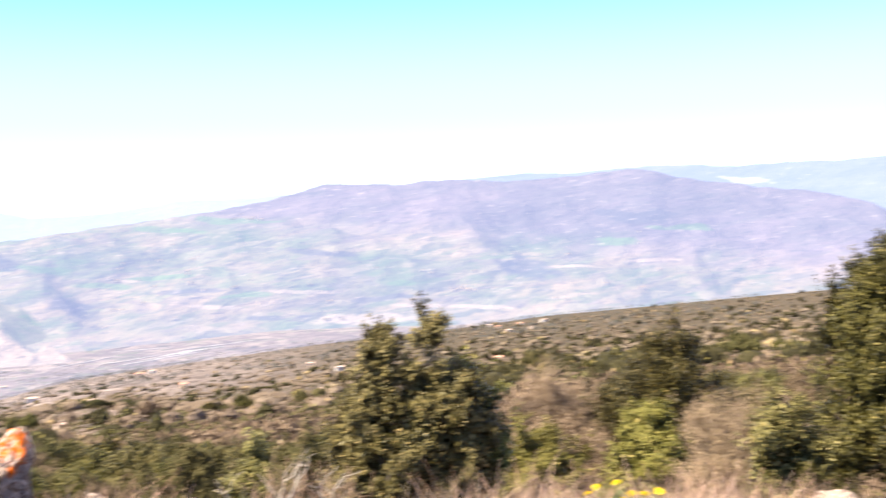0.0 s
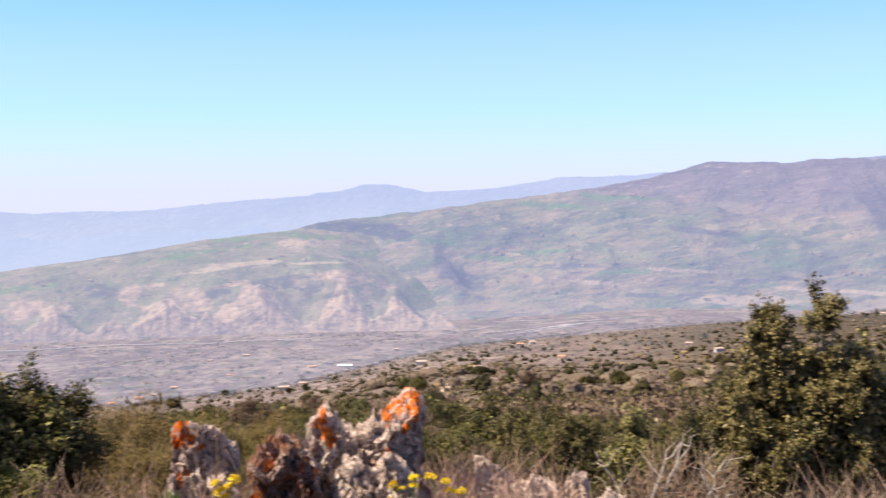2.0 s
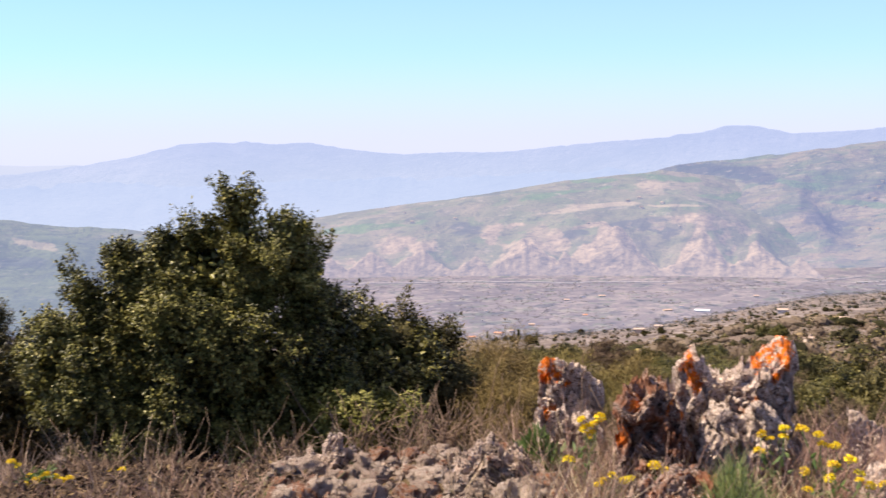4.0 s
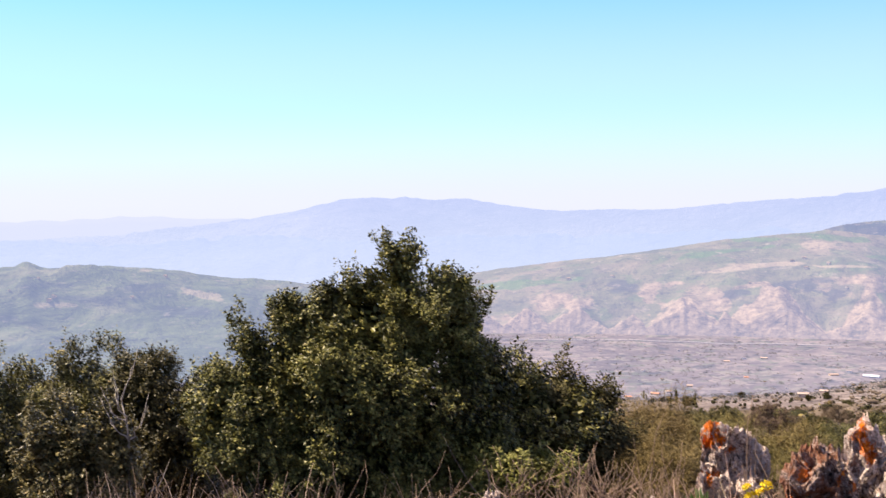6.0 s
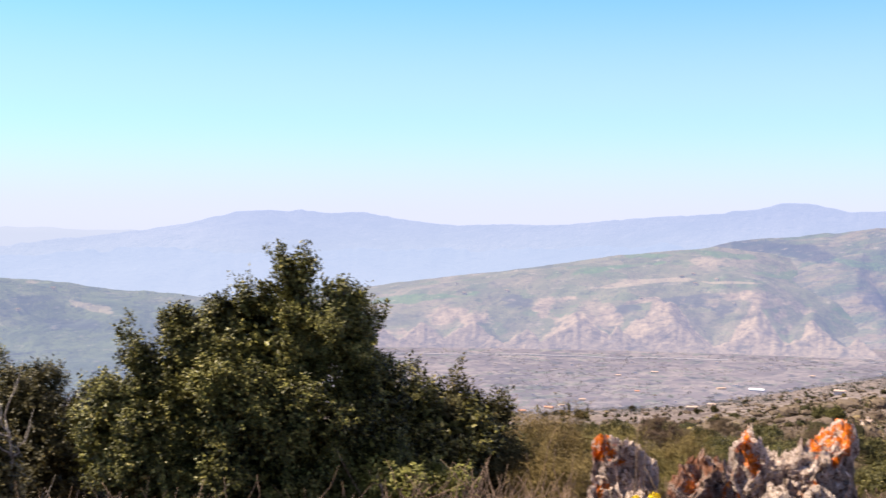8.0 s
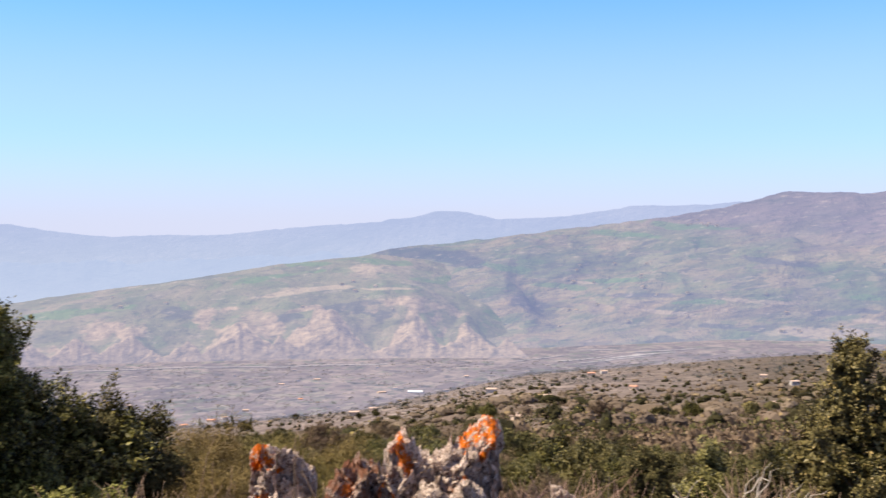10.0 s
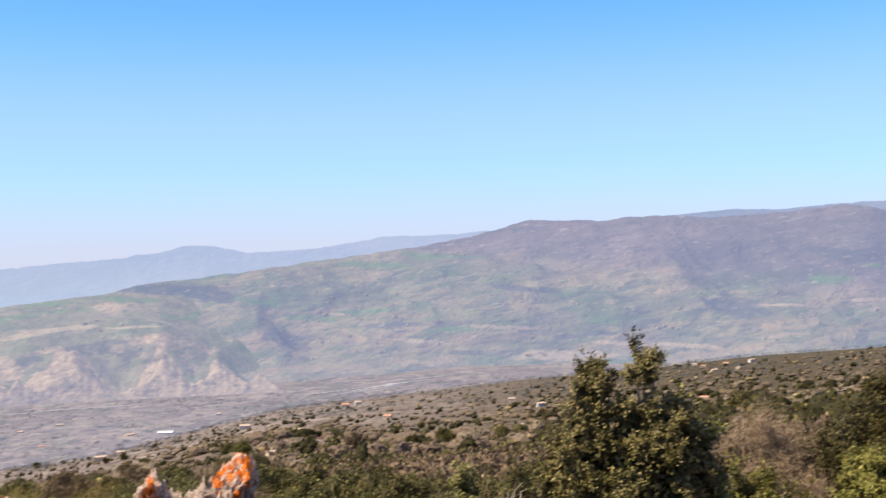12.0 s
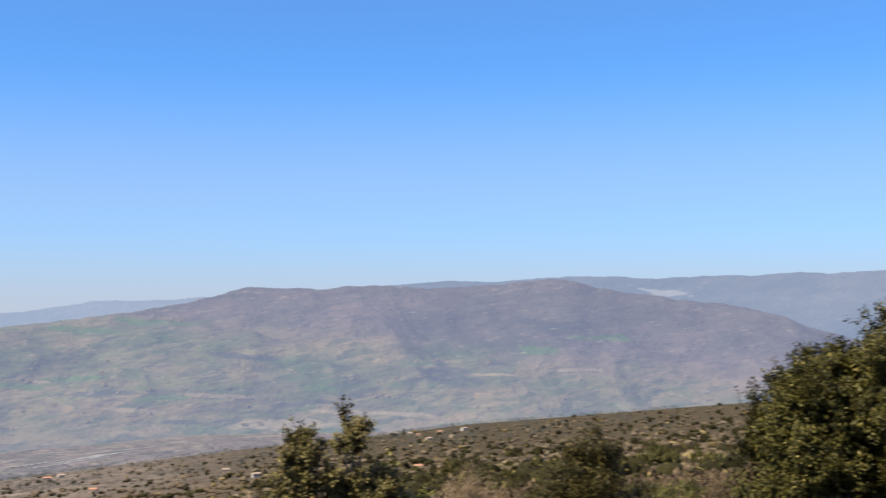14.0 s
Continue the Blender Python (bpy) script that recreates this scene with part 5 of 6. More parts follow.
crag(6.3, [(1.3, -14.8), (0.4, -13.8), (-0.6, -13.9), (-1.3, -13.4), (-2.2, -13.6), (-2.8, -14.2), (-3.1, -15)], 0.3, 517, CRUST_ROCK, GREY, 0.05)
crag(6.45, [(-2.9, -14.6), (-3.1, -13.2), (-3.5, -12.9), (-3.9, -13.1), (-4.1, -14.0), (-4.5, -14.8)], 0.2, 521, LICHEN_ROCK, "small upright lava rock with orange lichen", 0.045)
crag(6.6, [(-4.2, -15), (-5.0, -14.2), (-5.8, -14.4), (-6.6, -15.2)], 0.28, 523, CRUST_ROCK, GREY, 0.05)
crag(6.2, [(28.2, -16.6), (27.4, -15.4), (26.6, -14.9), (25.9, -14.0), (25.5, -13.95), (25.2, -14.9), (24.8, -14.4), (24.4, -14.8), (24.1, -16.4)], 0.34, 525, BROWN_ROCK, BROWNISH, 0.06)
crag(5.9, [(24.3, -17), (23.5, -15.6), (22.6, -15.3), (21.6, -15.7), (20.8, -16.6)], 0.3, 527, BROWN_ROCK, BROWNISH, 0.05)
crag(5.7, [(21.2, -16.8), (20.0, -15.5), (19.2, -14.6), (18.6, -14.4), (18.1, -14.1), (17.6, -14.9), (17.0, -14.7), (16.4, -15.4), (15.7, -15.6), (15.2, -16.8)], 0.34, 529, BROWN_ROCK, BROWNISH, 0.06)
crag(4.95, [(11.7, -17), (10.8, -16.0), (10.0, -16.1), (9.2, -15.4), (8.4, -15.7), (7.6, -15.6), (6.8, -16.2), (6.3, -17.2)], 0.3, 533, DARK_ROCK, "flat dark lava slab in the grass", 0.045)
crag(5.3, [(1.0, -16.4), (0.5, -15.3), (-0.4, -14.9), (-1.2, -15.4), (-1.8, -16.6)], 0.28, 539, LICHEN_ROCK, "low lava rock with a patch of orange lichen", 0.05)
rock(-17.0, 8.6, -13.6, 0.3, 0.3, 541, CRUST_ROCK, GREY, level=4)
rock(-34.0, 8.6, -12.8, 0.5, 0.4, 543, BROWN_ROCK, BROWNISH, level=4)


def rubble():
    """Loose stones about the rocks, on a few shared meshes."""
    rng = np.random.RandomState(61)
    meshes = [rock_mesh((1, 0.8, 0.6), 600 + k, [BROWN_ROCK, DARK_ROCK, CRUST_ROCK][k % 3], 4, 0.75, 12) for k in range(6)]
    for k in range(290):
        az, d = (rng.uniform(14.5, 29), rng.uniform(4.9, 6.6)) if k % 3 else (rng.uniform(-8, 32), rng.uniform(4.6, 7.6))
        p = stand(az, d, -0.01)
        s = 0.025 + (0.13 if k % 3 else 0.07) * rng.rand() ** 1.8
        ob = tagged(new("loose_stone", meshes[rng.randint(6)]), "small rough grey lava stone lying in dry grass", "stone", "loose stones")
        ob.matrix_basis = Matrix.LocRotScale(p, Euler((rng.normal() * 0.3, rng.normal() * 0.3, rng.rand() * 6.28)), (s, s, s))


rubble()


# ---- dry grass and herbs ----
def blades(name, label, material, count, az0, az1, d0, d1, high, thick, seed, lean=0.35, clumped=0.5, category="grass"):
    """Thin bent stalks, three-sided enough to catch light: strips of three quads."""
    rng = np.random.RandomState(seed)
    az = np.radians(rng.uniform(az0, az1, count * 2))
    d = np.sqrt(rng.uniform(d0 ** 2, d1 ** 2, count * 2))
    x, y = -np.sin(az) * d, np.cos(az) * d
    keep = fractal(x * 1.1 + seed, y * 1.1, 3) > clumped - 0.15 + 0.3 * rng.rand(len(x))
    under = (np.degrees(az) > 23.5) & (np.degrees(az) < 40) & (d > 5.9) & (d < 10)  # few stalks under the oak, where dark leaves stand for shade
    keep &= ~(under & (rng.rand(len(x)) < 0.86))
    deg = np.degrees(az)
    stony = ((deg > 14.5) & (deg < 29) & (d > 4.8) & (d < 6.6)) | ((deg > 6) & (deg < 12) & (d < 5.2))  # bare lava heaps
    keep &= ~(stony & (rng.rand(len(x)) < 0.8))
    x, y = x[keep][:count], y[keep][:count]
    n = len(x)
    root = np.stack([x, y, land_z(x, y) - 0.02], 1)
    h = (high[0] + (high[1] - high[0]) * rng.rand(n, 1) ** 1.5)
    way = unit(np.stack([rng.normal(size=n) * lean, rng.normal(size=n) * lean, np.ones(n)], 1))
    bend = np.stack([rng.normal(size=n), rng.normal(size=n), -0.25 * np.ones(n)], 1) * h * 0.22
    side = unit(np.cross(way, unit(rng.normal(size=(n, 3))))) * thick
    rows = []
    for k, t in enumerate((0.0, 0.35, 0.7, 1.0)):
        c = root + way * h * t + bend * t * t
        w = side * (1 - 0.75 * t)
        rows += [c - w, c + w]
    v = np.stack(rows, 1).reshape(-1, 3)
    i = np.arange(n)[:, None] * 8
    f = np.concatenate([i + [0, 1, 3, 2], i + [2, 3, 5, 4], i + [4, 5, 7, 6]], 1).reshape(-1, 4)
    tagged(new(name, mesh_from(name, v, f, material)), label, category, kind="stuff")


blades("dry_grass", "tangled dry straw-coloured grass and stalks", STRAW, 30000, -42, 58, 4.4, 13, (0.04, 0.18), 0.002, 701, 0.9, 0.4)
blades("tall_dry_stalks", "tall thin bleached grass stalks between the rocks", STRAW, 1200, 2, 38, 5.0, 9.0, (0.15, 0.4), 0.002, 703, 0.3, 0.46)
blades("tall_dry_stalks", "tall thin bleached grass stalks beside the bushes", STRAW, 900, -40, 2, 6.0, 11.0, (0.12, 0.36), 0.002, 705, 0.3, 0.48)
blades("brown_weeds", "reddish brown dead weeds on the soil", TWIGS, 20000, -42, 58, 5.0, 14, (0.06, 0.28), 0.003, 707, 0.7, 0.46, "weeds")
blades("reddish_stalks", "thin reddish grey dry stalks standing between the rocks", DRY_RED, 3000, -3, 17, 4.7, 6.9, (0.14, 0.46), 0.0026, 711, 0.35, 0.44, "weeds")
blades("reddish_stalks", "thin reddish dry stalks before the large oak", DRY_RED, 900, 25, 46, 6.2, 7.8, (0.12, 0.4), 0.0022, 713, 0.3, 0.45, "weeds")
blades("brown_weeds", "low reddish brown weeds and litter", DRY_RED, 3600, 20, 50, 4.7, 6.3, (0.04, 0.2), 0.0024, 715, 0.8, 0.4, "weeds")
blades("tall_dry_stalks", "bleached grass stalks before the rocks", STRAW, 3400, 2, 20, 4.5, 6.0, (0.08, 0.36), 0.0028, 717, 0.5, 0.42)
blades("dry_grass", "pale dry grass and stalks in the clearing", STRAW, 12000, -44, -14, 6.5, 14, (0.08, 0.36), 0.003, 719, 0.5, 0.36)
blades("reddish_stalks", "pinkish grey dead stalks in the clearing", DRY_RED, 4500, -34, -15, 6.8, 13, (0.12, 0.5), 0.003, 723, 0.45, 0.4, "weeds")
blades("green_grass", "fresh green grass among the straw", HERB, 3500, -10, 45, 4.6, 9, (0.04, 0.16), 0.003, 709, 0.5, 0.55)


def leaf_litter():
    """Dark leaves on the soil under and before the large oak, added as its shade."""
    rng = np.random.RandomState(721)
    n = 14000
    az, d = np.radians(rng.uniform(24, 44, n)), np.sqrt(rng.uniform(5.6 ** 2, 9.6 ** 2, n))
    x, y = -np.sin(az) * d, np.cos(az) * d
    keep = fractal(x * 0.9 + 3, y * 0.9, 3) > 0.28 + 0.2 * smooth(-d, -7.0, -5.6)
    x, y = x[keep], y[keep]
    base = np.stack([x, y, land_z(x, y) + 0.012 + 0.03 * rng.rand(len(x))], 1)
    way = unit(rng.normal(size=base.shape) * [1, 1, 0.35])
    me = leaf_mesh(base, way, 0.03 + 0.03 * rng.rand(len(x)), 0.3, SHADE_LEAVES, rng, "leaf_litter", face=np.tile([0.0, 0.0, 1.0], (len(x), 1)))
    tagged(new("leaf_litter", me), "dark brown oak leaves strewn as shade on the soil", "leaves", kind="stuff")


leaf_litter()


def thorn_tangle(az, d, wide, high, seed, count=26):
    """A dead thorny bush: many bent grey twigs from one foot."""
    at = stand(az, d)
    rng = np.random.RandomState(seed)
    ob = tagged(new("dead_bush"), "leafless tangle of dry grey-brown twigs", "bush", "dead bushes")
    for k in range(count):
        a = rng.rand() * 6.28
        r = wide * (0.2 + 0.8 * rng.rand())
        tip = Vector((math.cos(a) * r, math.sin(a) * r * 0.7, high * (0.4 + 0.6 * rng.rand())))
        pts = bent(rng, (0.05 * math.cos(a), 0.05 * math.sin(a), -0.03), tip, 0.03, 6)
        br = [(pts, [0.006, 0.005, 0.0045, 0.0035, 0.0025, 0.0012])]
        for j in range(2):
            q = pts[2 + j]
            br.append((bent(rng, q, q + Vector(rng.normal(size=3)) * 0.12 + Vector((0, 0, 0.12)), 0.015, 4), [0.003, 0.0025, 0.002, 0.001]))
        part("twig", tubes("twig", br, DRY_STEM, 4), ob)
    ob.matrix_basis = Matrix.Translation(at)


for k, (az, d, wide, high) in enumerate([(22.0, 7.6, 0.4, 0.55), (19.8, 7.4, 0.35, 0.45), (24.8, 7.8, 0.35, 0.5), (-8.2, 7.6, 0.35, 0.55), (-10.2, 7.9, 0.3, 0.6), (-6.6, 7.4, 0.3, 0.45), (34.0, 7.4, 0.3, 0.22),
                                         (37.5, 7.6, 0.3, 0.25), (28.5, 7.2, 0.3, 0.3), (8.8, 6.6, 0.3, 0.4), (12.2, 6.2, 0.25, 0.4), (-19.5, 9.5, 0.5, 0.5), (-27.5, 10.0, 0.6, 0.5), (17.5, 7.0, 0.35, 0.4)]):
    thorn_tangle(az, d, wide, high, 800 + k)


def dead_branch(az, d, wide, high, lean, seed):
    """A bleached dead branch standing in the grass, with a few forks."""
    at = stand(az, d, 0.03)
    rng = np.random.RandomState(seed)
    ob = tagged(new("dead_branch"), "bleached pale dead branch standing in dry grass", "branch", "dead branches")
    line = [Vector((wide * lean * (t / 6) ** 1.6, rng.normal() * 0.02, high * (t / 6) ** 0.85)) + Vector(rng.normal(size=3)) * 0.012 for t in range(7)]
    part("stem", tubes("stem", [(line, [0.008, 0.0075, 0.007, 0.006, 0.005, 0.004, 0.002])], DEADWOOD), ob)
    for k in range(4):
        q = line[2 + k]
        side = rng.choice([-1, 1])
        part("twig", tubes("twig", [(bent(rng, q, q + Vector((side * (0.06 + 0.1 * rng.rand()), rng.normal() * 0.05, 0.08 + 0.12 * rng.rand())), 0.012, 5), [0.004, 0.0035, 0.003, 0.002, 0.001])], DEADWOOD, 5), ob)
    ob.matrix_basis = Matrix.LocRotScale(at, Euler((0, 0, radians(az))), None)


for k, (az, d, wide, high, lean) in enumerate([(-6.0, 7.3, 0.2, 0.36, -1), (-6.9, 7.2, 0.2, 0.45, 1), (-7.7, 7.4, 0.12, 0.5, 1), (-9.5, 7.5, 0.15, 0.42, 1),
                                               (-10.4, 7.4, 0.2, 0.35, -1)]):
    dead_branch(az, d, wide, high, lean, 850 + k)


def fallen_branch(az, d, seed):
    """A bleached forked branch lying in the grass, one fork standing up."""
    at = stand(az, d, -0.05)
    rng = np.random.RandomState(seed)
    ob = tagged(new("fallen_branch"), "bleached pale forked branch lying in dry grass", "branch")
    line = [Vector((-0.22 + 0.075 * k, 0.02 * rng.normal(), 0.02 + 0.055 * math.sin(0.5 * k) + 0.008 * rng.normal())) for k in range(8)]
    part("stem", tubes("stem", [(line, [0.011, 0.011, 0.01, 0.009, 0.008, 0.006, 0.004, 0.002])], DEADWOOD), ob)
    for k, (dx, dz) in ((3, (0.13, 0.15)), (5, (0.1, 0.08)), (2, (-0.06, 0.1))):
        part("twig", tubes("twig", [(bent(rng, line[k], line[k] + Vector((dx, 0.03 * rng.normal(), dz)), 0.01, 5), [0.006, 0.005, 0.004, 0.003, 0.0015])], DEADWOOD, 5), ob)
    ob.matrix_basis = Matrix.LocRotScale(at, Euler((0, 0, radians(az))), None)


fallen_branch(-4.0, 5.35, 871)

# ---- yellow flowering herbs ----
def flower_head_mesh(seed):
    """A flat cluster of small yellow blooms."""
    rng = np.random.RandomState(seed)
    n = 90
    a, t = rng.rand(n) * 6.283, np.arccos(rng.rand(n))
    nrm = np.stack([np.cos(a) * np.sin(t), np.sin(a) * np.sin(t), np.cos(t)], 1)
    base = nrm * [0.03, 0.03, 0.018] + rng.normal(size=(n, 3)) * 0.003
    way = unit(nrm + rng.normal(size=(n, 3)) * 0.7)
    return leaf_mesh(base, way, 0.013 + 0.006 * rng.rand(n), 0.5, PETAL, rng, "flower_head", face=nrm)


HEADS = [flower_head_mesh(900 + k) for k in range(4)]


def flowering_herb(heads, seed, label="leafy herb with flat bright yellow flower heads"):
    """heads: (az, el, d) of each flower head; the stems meet at one foot."""
    rng = np.random.RandomState(seed)
    pts = [spot(az, d, EYE + d * math.tan(radians(el))) for az, el, d in heads]
    mid = sum(pts, Vector()) / len(pts)
    foot = Vector((mid.x, mid.y, land(mid.x, mid.y) - 0.02))
    ob = tagged(new("flowering_herb"), label, "plant", "yellow flowering herbs")
    ob.matrix_basis = Matrix.Translation(foot)
    for p in pts:
        tip = p - foot
        tip.z = max(tip.z, 0.06)
        line = bent(rng, (rng.normal() * 0.015, rng.normal() * 0.015, 0), tip, 0.012, 5)
        stem = part("stem", tubes("stem", [(line, [0.0035, 0.003, 0.003, 0.0025, 0.002])], HERB, 5), ob)
        part("flower_head", HEADS[rng.randint(4)], stem, "bright yellow flower head",
             Matrix.LocRotScale(tip, Euler((rng.normal() * 0.25 + 0.25, rng.normal() * 0.25, rng.rand() * 6.28)), [rng.uniform(0.48, 0.76)] * 3))
    n = 7 * len(pts)
    top = max((p - foot).z for p in pts)
    base = np.stack([rng.normal(size=n) * 0.04, rng.normal(size=n) * 0.04, rng.rand(n) * top * 0.7], 1)
    part("foliage", leaf_mesh(base, unit(rng.normal(size=(n, 3)) + [0, 0, 0.5]), 0.05 + 0.03 * rng.rand(n), 0.14, HERB, rng), ob)


flowering_herb([(40.8, -14.0, 6.3), (40.5, -14.2, 6.3), (39.75, -14.9, 6.2), (39.3, -14.7, 6.2), (38.6, -15.1, 6.2), (40.1, -15.0, 6.2), (38.9, -14.9, 6.3), (39.5, -14.8, 6.3), (40.0, -14.7, 6.3), (38.3, -15.0, 6.2)], 1)
flowering_herb([(36.5, -15.4, 6.8), (35.9, -15.6, 6.8)], 2)
flowering_herb([(13.6, -13.5, 5.6), (13.2, -13.3, 5.6), (12.9, -13.0, 5.6), (13.8, -13.1, 5.6), (13.3, -13.8, 5.6), (14.4, -15.0, 5.5)], 3)
flowering_herb([(12.75, -15.9, 5.2), (12.3, -15.7, 5.2), (12.95, -16.1, 5.2), (11.5, -15.85, 5.2), (11.8, -15.9, 5.2)], 4)
flowering_herb([(10.3, -15.16, 5.2), (9.76, -15.4, 5.2)], 5)
flowering_herb([(5.4, -14.3, 5.3), (5.3, -13.5, 5.4), (4.9, -13.7, 5.4), (4.26, -13.2, 5.4), (4.3, -13.6, 5.4)], 6)
flowering_herb([(3.5, -13.2, 5.4), (2.75, -13.4, 5.4), (2.3, -13.9, 5.4), (1.96, -13.85, 5.4), (2.6, -13.8, 5.4)], 7)
flowering_herb([(3.33, -15.07, 5.2), (2.07, -14.73, 5.2), (1.33, -14.43, 5.2), (2.2, -15.3, 5.2), (0.94, -15.0, 5.2)], 8)
flowering_herb([(-0.18, -15.4, 5.1), (0.44, -15.5, 5.1), (0.9, -15.3, 5.1), (3.2, -15.9, 5.1)], 9)
flowering_herb([(-22.5, -13.3, 6.6), (-22.9, -13.0, 6.6), (-23.9, -12.8, 6.6), (-24.6, -13.3, 6.6), (-25.2, -13.3, 6.6), (-25.9, -13.2, 6.6), (-24.2, -13.6, 6.6), (-22.2, -13.7, 6.6)], 10)
flowering_herb([(-15.3, -14.3, 6.6), (-15.8, -14.5, 6.6)], 11)


def herb_tuft(az, d, high, wide, material, label, seed, n=420, thin=0.05):
    at = stand(az, d, 0.02)
    rng = np.random.RandomState(seed)
    a, r = rng.rand(n) * 6.283, rng.rand(n)
    base = np.stack([np.cos(a) * r * wide, np.sin(a) * r * wide, high * rng.rand(n) * (1 - 0.6 * r)], 1)
    way = unit(np.stack([np.cos(a) * r, np.sin(a) * r, 1.2 + 0 * r], 1) + rng.normal(size=(n, 3)) * 0.35)
    ob = tagged(new("herb_tuft", leaf_mesh(base, way, high * (0.25 + 0.25 * rng.rand(n)), thin, material, rng, "herb_tuft")), label, "plant")
    ob.matrix_basis = Matrix.Translation(at)


herb_tuft(6.6, 4.8, 0.34, 0.13, FENNEL, "feathery bright green fennel tuft", 31, 1500, 0.014)
herb_tuft(6.3, 5.3, 0.2, 0.07, HERB, "broad-leaved fresh green herb", 33, 160, 0.2)
herb_tuft(15.8, 5.9, 0.2, 0.13, HERB, "light green leafy herb", 35, 240, 0.16)
herb_tuft(10.0, 5.0, 0.14, 0.1, HERB, "fresh green herb in dry grass", 37, 160, 0.18)


# ---- houses on the slope and in the plain ----
def box(name, size, at, material):
    x, y, z = size
    v = [(sx * x / 2, sy * y / 2, sz * z) for sz in (0, 1) for sy in (-1, 1) for sx in (-1, 1)]
    v = [(a + at[0], b + at[1], c + at[2]) for a, b, c in v]
    return mesh_from(name, v, [(0, 2, 3, 1), (4, 5, 7, 6), (0, 1, 5, 4), (2, 6, 7, 3), (0, 4, 6, 2), (1, 3, 7, 5)], material)


def gable(name, w, l, h, rise, over, material):
    w2, l2 = w / 2 + over, l / 2 + over
    v = [(-w2, -l2, h), (w2, -l2, h), (w2, l2, h), (-w2, l2, h), (-w2, 0, h + rise), (w2, 0, h + rise)]
    v += [(a, b, c + 0.25) for a, b, c in v]
    f = [(0, 1, 5, 4), (3, 4, 5, 2), (6, 10, 11, 7), (9, 8, 11, 10), (0, 6, 7, 1), (2, 8, 9, 3), (0, 4, 10, 6), (4, 3, 9, 10), (1, 7, 11, 5), (5, 11, 8, 2)]
    return mesh_from(name, v, f, material)


def meets_land(az, el):
    """How far off the ground lies in that direction."""
    d = np.geomspace(30, 3400, 3000)
    a = math.radians(az)
    z = land_z(-math.sin(a) * d, math.cos(a) * d)
    below = np.nonzero(EYE + d * math.tan(radians(el)) < z)[0]
    return float(d[below[0]]) if len(below) else 2600.0


def house(az, el, w, l, h, turn, wall, roof, label, scale=1.0):
    d = meets_land(az, el)
    scale = min(1.0, 0.0068 * d / w) if d < 1200 else 1.0
    at = stand(az, d, 0.4)
    ob = tagged(new("house"), label, "house")
    part("wall", box("wall", (w, l, h), (0, 0, 0), wall), ob)
    part("roof", gable("roof", w, l, h, l * 0.16, 0.3, roof), ob, "tiled roof")
    for k in (-1, 0, 1):
        if k:
            part("window", box("window", (1.0, 0.12, 1.2), (k * w * 0.3, -l / 2 - 0.04, h * 0.5), GLASS_DARK), ob)
        else:
            part("door", box("door", (1.1, 0.12, 2.1), (0, -l / 2 - 0.04, 0.4), BARK), ob)
    part("chimney", box("chimney", (0.6, 0.6, 1.2), (w * 0.25, l * 0.2, h + l * 0.12), wall), ob)
    ob.matrix_basis = Matrix.LocRotScale(at, Euler((0, 0, radians(az + turn))), (scale, scale, scale))
    return d


CREAM = "small cream plastered farmhouse with a tiled roof"
RED = "farmhouse with a red terracotta roof among trees"
WHITE = "small pale farmhouse on the slope"
SLOPE_HOUSES = [(-9.07, -8.25, 8, 6, 4.2, 8, PLASTER, PALE_TILES, CREAM), (-2.62, -7.7, 7, 6, 4, -20, PLASTER, TILES, RED),
                (-10.0, -7.25, 7, 5, 3.5, 15, PALE_PLASTER, PALE_TILES, WHITE), (-17.7, -7.0, 9, 7, 4, -10, PLASTER, TILES, RED),
                (1.47, -8.2, 5, 4, 3.0, 10, PLASTER, PALE_TILES, WHITE), (3.0, -9.2, 3, 3, 2.4, 30, PLASTER, PALE_TILES, WHITE),
                (-0.6, -7.05, 12, 8, 5, 0, PLASTER, TILES, RED), (-1.2, -6.95, 10, 8, 5, 12, PALE_PLASTER, PALE_TILES, WHITE),
                (-8.6, -7.0, 8, 6, 4, 0, PLASTER, PALE_TILES, CREAM), (-17.3, -5.4, 9, 7, 3.6, 0, PALE_PLASTER, PALE_TILES, WHITE),
                (-16.4, -5.45, 10, 7, 3.6, 0, PLASTER, PALE_TILES, CREAM), (-30.2, -4.05, 16, 9, 6, 0, PLASTER, TILES, RED),
                (-14.6, -5.55, 8, 6, 3.4, 0, PLASTER, PALE_TILES, WHITE), (-18.2, -5.7, 8, 6, 4, 20, PLASTER, PALE_TILES, CREAM), (-18.75, -5.4, 8, 7, 5, -15, PALE_PLASTER, TILES, RED),
                (-19.3, -5.55, 6, 6, 3, 60, PLASTER, PALE_TILES, CREAM), (-19.9, -5.25, 9, 6, 5, 35, PALE_PLASTER, PALE_TILES, WHITE), (-17.7, -5.5, 7, 6, 4, 0, PLASTER, TILES, RED)]
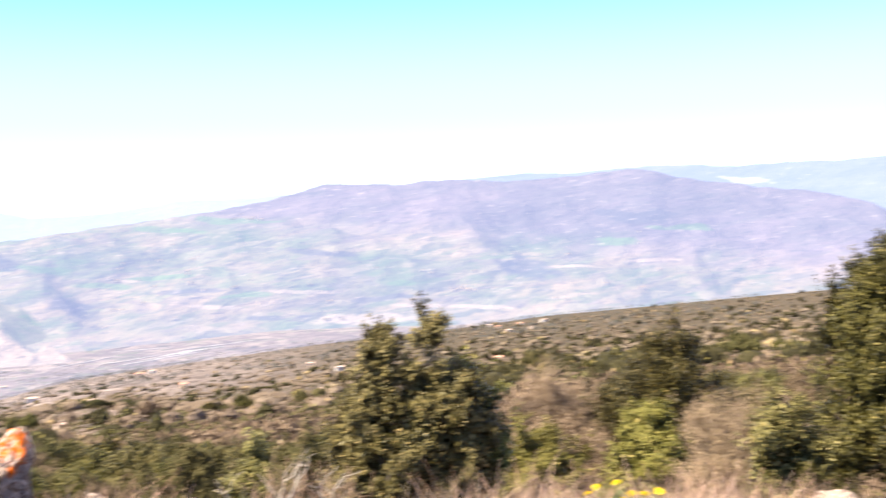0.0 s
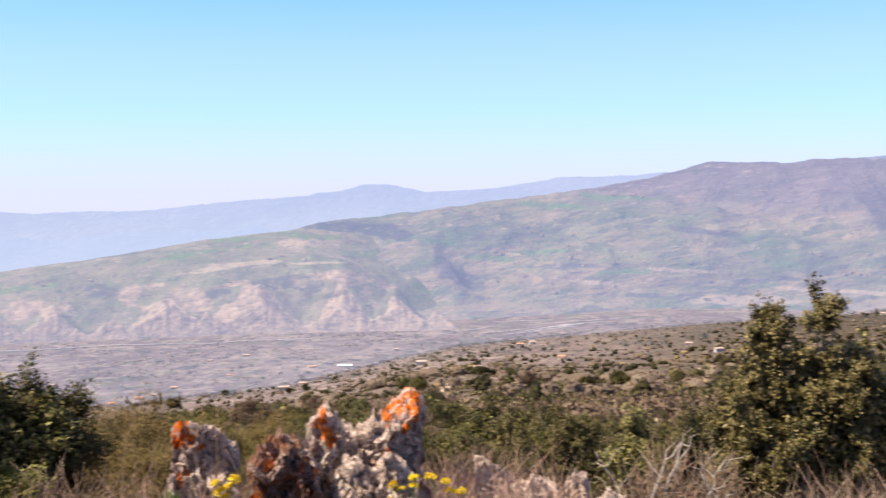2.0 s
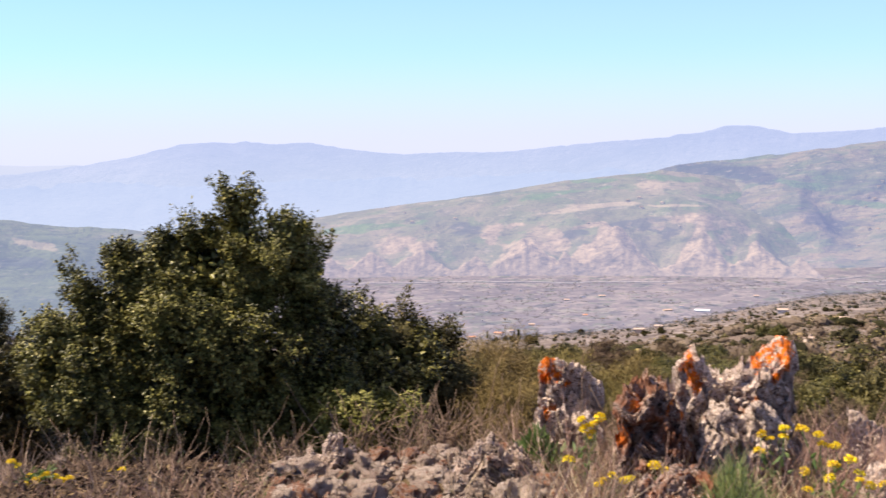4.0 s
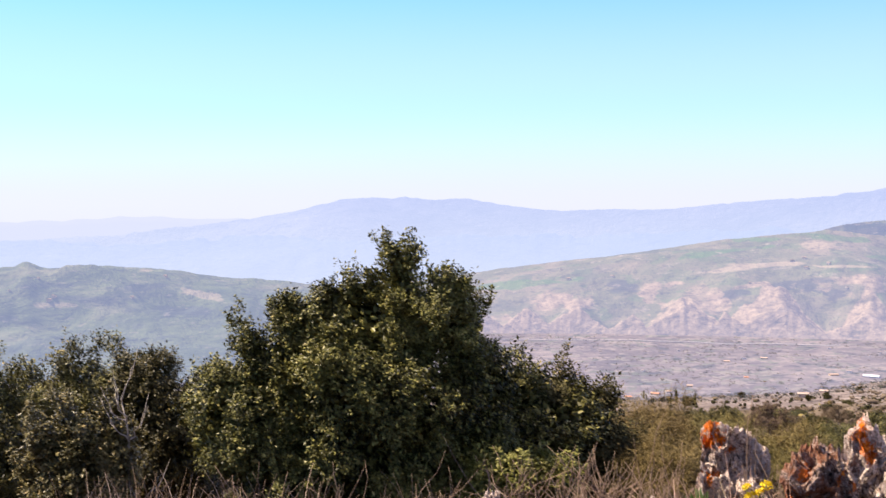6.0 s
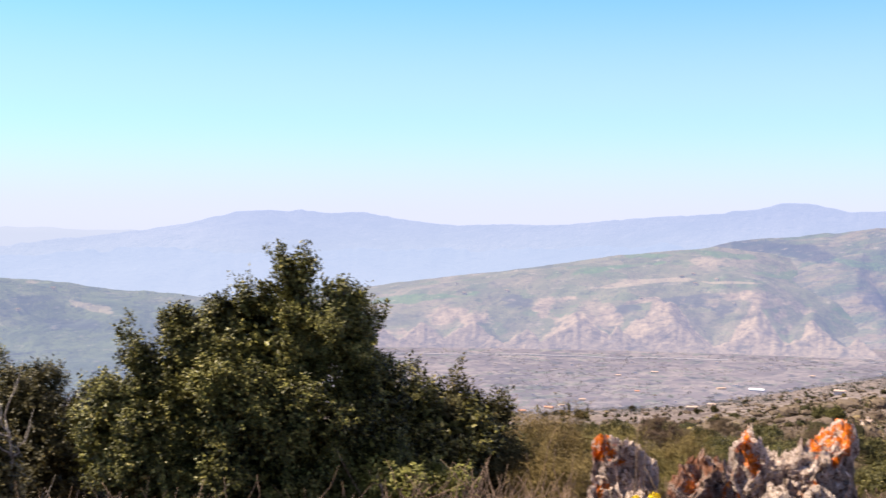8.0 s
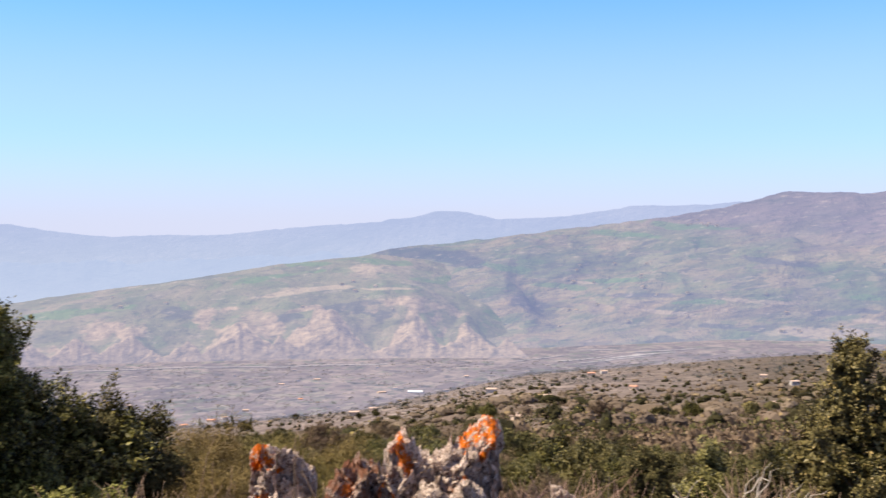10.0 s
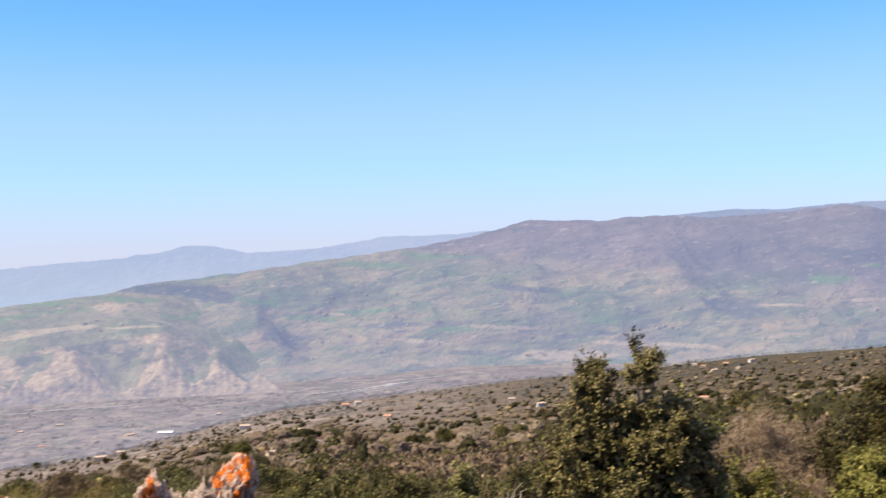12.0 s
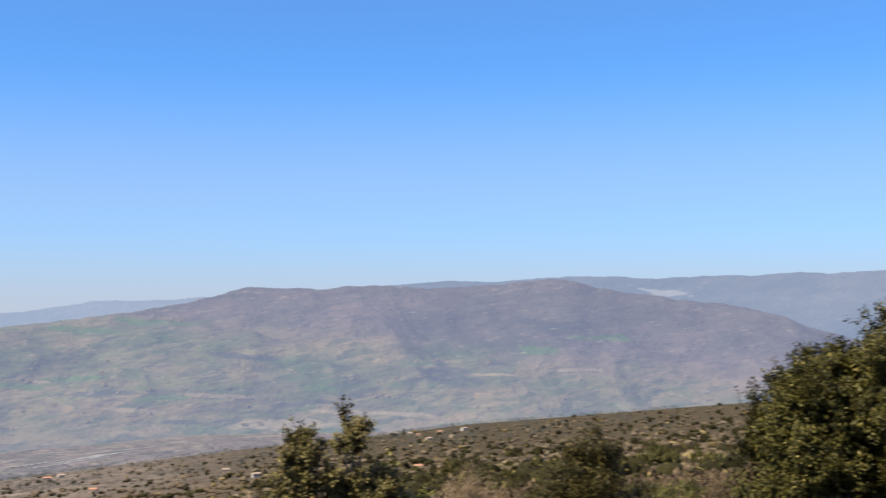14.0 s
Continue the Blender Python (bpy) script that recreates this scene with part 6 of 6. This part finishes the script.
PLAIN_HOUSES = [(10.83, -8.95, 15, 9, 6, 5, PLASTER, PALE_TILES, CREAM), (9.9, -8.75, 12, 8, 5, -15, PLASTER, PALE_TILES, CREAM),
                (17.6, -9.15, 15, 9, 6, -22, PLASTER, TILES, RED), (17.0, -9.0, 10, 8, 5, 20, PALE_PLASTER, PALE_TILES, WHITE),
                (16.0, -8.7, 11, 8, 5, 0, PLASTER, PALE_TILES, CREAM), (18.9, -9.3, 12, 8, 5, 10, PLASTER, TILES, RED),
                (9.5, -7.95, 17, 9, 5, 24, PLASTER, PALE_TILES, CREAM), (14.3, -7.5, 12, 8, 5, 0, PALE_PLASTER, PALE_TILES, WHITE),
                (12.6, -7.3, 14, 8, 5, 0, PALE_PLASTER, PALE_TILES, WHITE), (22.2, -8.25, 15, 9, 5, 30, PALE_PLASTER, PALE_TILES, WHITE),
                (21.4, -8.3, 12, 8, 5, -25, PALE_PLASTER, PALE_TILES, WHITE), (4.2, -7.9, 12, 8, 5, 0, PALE_PLASTER, PALE_TILES, WHITE),
                (5.4, -7.2, 10, 8, 5, 0, PALE_PLASTER, PALE_TILES, WHITE), (13.4, -8.2, 9, 7, 4, 0, PLASTER, TILES, RED)]
for row in SLOPE_HOUSES + PLAIN_HOUSES:
    house(*row)


def plain_farms():
    """Small pale farmhouses strewn over the plain: copies of one."""
    rng = np.random.RandomState(88)
    first = None
    for k in range(46):
        az, el = rng.uniform(2, 27), -rng.uniform(6.75, 9.3)
        at = stand(az, meets_land(az, el), -2.3)
        if math.hypot(at.x, at.y) < 1900:
            continue
        s = rng.uniform(0.4, 0.85)
        m = Matrix.LocRotScale(at, Euler((0, 0, rng.rand() * 6.28)), None)
        if first is None:
            first = tagged(new("farmhouse"), "small pale farmhouse in the river plain", "house", "farmhouses in the plain")
            part("wall", box("wall", (11, 7, 4.5), (0, 0, 0), M_PALE), first)
            part("roof", gable("roof", 11, 7, 4.5, 1.5, 0.3, M_ROOF), first, "weathered tiled roof")
            ob = first
        else:
            ob = copy_thing(first, m)
        ob.matrix_basis = m @ Matrix.Diagonal((s, s, s, 1))


plain_farms()


def hill_houses():
    """Scattered houses and two hamlets on the hills across the valley: copies of one."""
    rng = np.random.RandomState(91)
    places = [("backdrop_big_ridge", rng.normal(-16.1, 0.35), rng.normal(-3.6, 0.07)) for _ in range(9)]
    places += [("backdrop_big_ridge", rng.normal(-10.0, 0.3), rng.normal(-4.85, 0.06)) for _ in range(5)]
    places += [("backdrop_big_ridge", rng.normal(-0.2, 0.3), rng.normal(-2.62, 0.05)) for _ in range(4)]
    places += [("backdrop_big_ridge", rng.normal(-5.0, 0.9), rng.normal(0.05, 0.12)) for _ in range(8)]
    places += [("backdrop_big_ridge", rng.uniform(-27, 1), rng.uniform(-4.9, -1.0)) for _ in range(44)]
    places += [("backdrop_bluff_hill", rng.uniform(8, 24), rng.uniform(-4.0, -2.4)) for _ in range(10)]
    places += [("backdrop_left_hill", rng.uniform(40, 48), rng.uniform(-4.6, -3.2)) for _ in range(7)]
    first = None
    for name, az, el in places:
        at = on_hill(name, az, el) - Vector((0, 0, 0.6))
        s = rng.uniform(0.6, 1.15)
        m = Matrix.LocRotScale(at, Euler((0, 0, rng.rand() * 6.28)), (s, s, s))
        if first is None:
            first = tagged(new("hill_house"), "small pale house on the far hillside", "house", "houses on the far hills")
            part("wall", box("wall", (10, 7, 5.5), (0, 0, 0), M_PALE), first)
            part("roof", gable("roof", 10, 7, 5.5, 1.5, 0.3, M_ROOF), first, "weathered tiled roof")
            ob = first
        else:
            ob = copy_thing(first, m)
        ob.matrix_basis = m


hill_houses()


def warehouse(az, el):
    at = stand(az, meets_land(az, el), 0.3)
    ob = tagged(new("warehouse"), "long low warehouse with a white sheet roof", "building")
    part("wall", box("wall", (36, 14, 6), (0, 0, 0), BLUE_WALL), ob)
    part("roof", gable("roof", 36, 14, 6, 3.4, 0.6, SHEET_METAL), ob, "white sheet metal roof")
    for k in range(4):
        part("gate", box("gate", (4.5, 0.2, 4.5), (-13 + k * 8.7, -7.06, 0), PALE_PLASTER), ob)
    ob.matrix_basis = Matrix.LocRotScale(at, Euler((0, 0, radians(az - 12))), (0.8, 0.8, 0.8))


warehouse(7.87, -7.95)


def cypress(az, el, high, seed):
    at = stand(az, meets_land(az, el), 0.2)
    lobes = [(0, 0, high * (0.12 + 0.1 * k), high * (0.1 - 0.009 * k), high * (0.1 - 0.009 * k), high * 0.12) for k in range(9)]
    woody("cypress", at, "tall dark cypress beside a farmhouse", "tree", lobes, 30, 5, high * 0.05, high * 0.05, OAK, seed, (1, 0.2), group="cypresses")


for k, (az, el, high) in enumerate([(18.15, -9.3, 15), (18.02, -9.32, 9), (16.85, -9.35, 12), (16.62, -9.4, 16), (16.3, -9.42, 10), (-17.0, -5.5, 14), (15.75, -9.5, 12)]):
    cypress(az, el, high, 950 + 2 * k)


def farm_tree(az, el, high, seed):
    at = stand(az, meets_land(az, el), 0.2)
    woody("farm_tree", at, "round dark evergreen tree beside the farm", "tree", mound(high * 0.55, high, None, seed), 90, 5, high * 0.06, high * 0.06, OAK_DARKENED, seed, (1, 0.25), group="farm trees")


for k, (az, el, high) in enumerate([(17.3, -9.4, 9), (16.9, -9.5, 11), (16.1, -9.55, 13), (15.9, -9.4, 8), (17.75, -9.45, 8), (13.6, -9.1, 11), (19.4, -9.5, 10), (9.8, -9.0, 9), (10.6, -9.1, 8), (8.4, -8.6, 9)]):
    farm_tree(az, el, high, 970 + 2 * k)
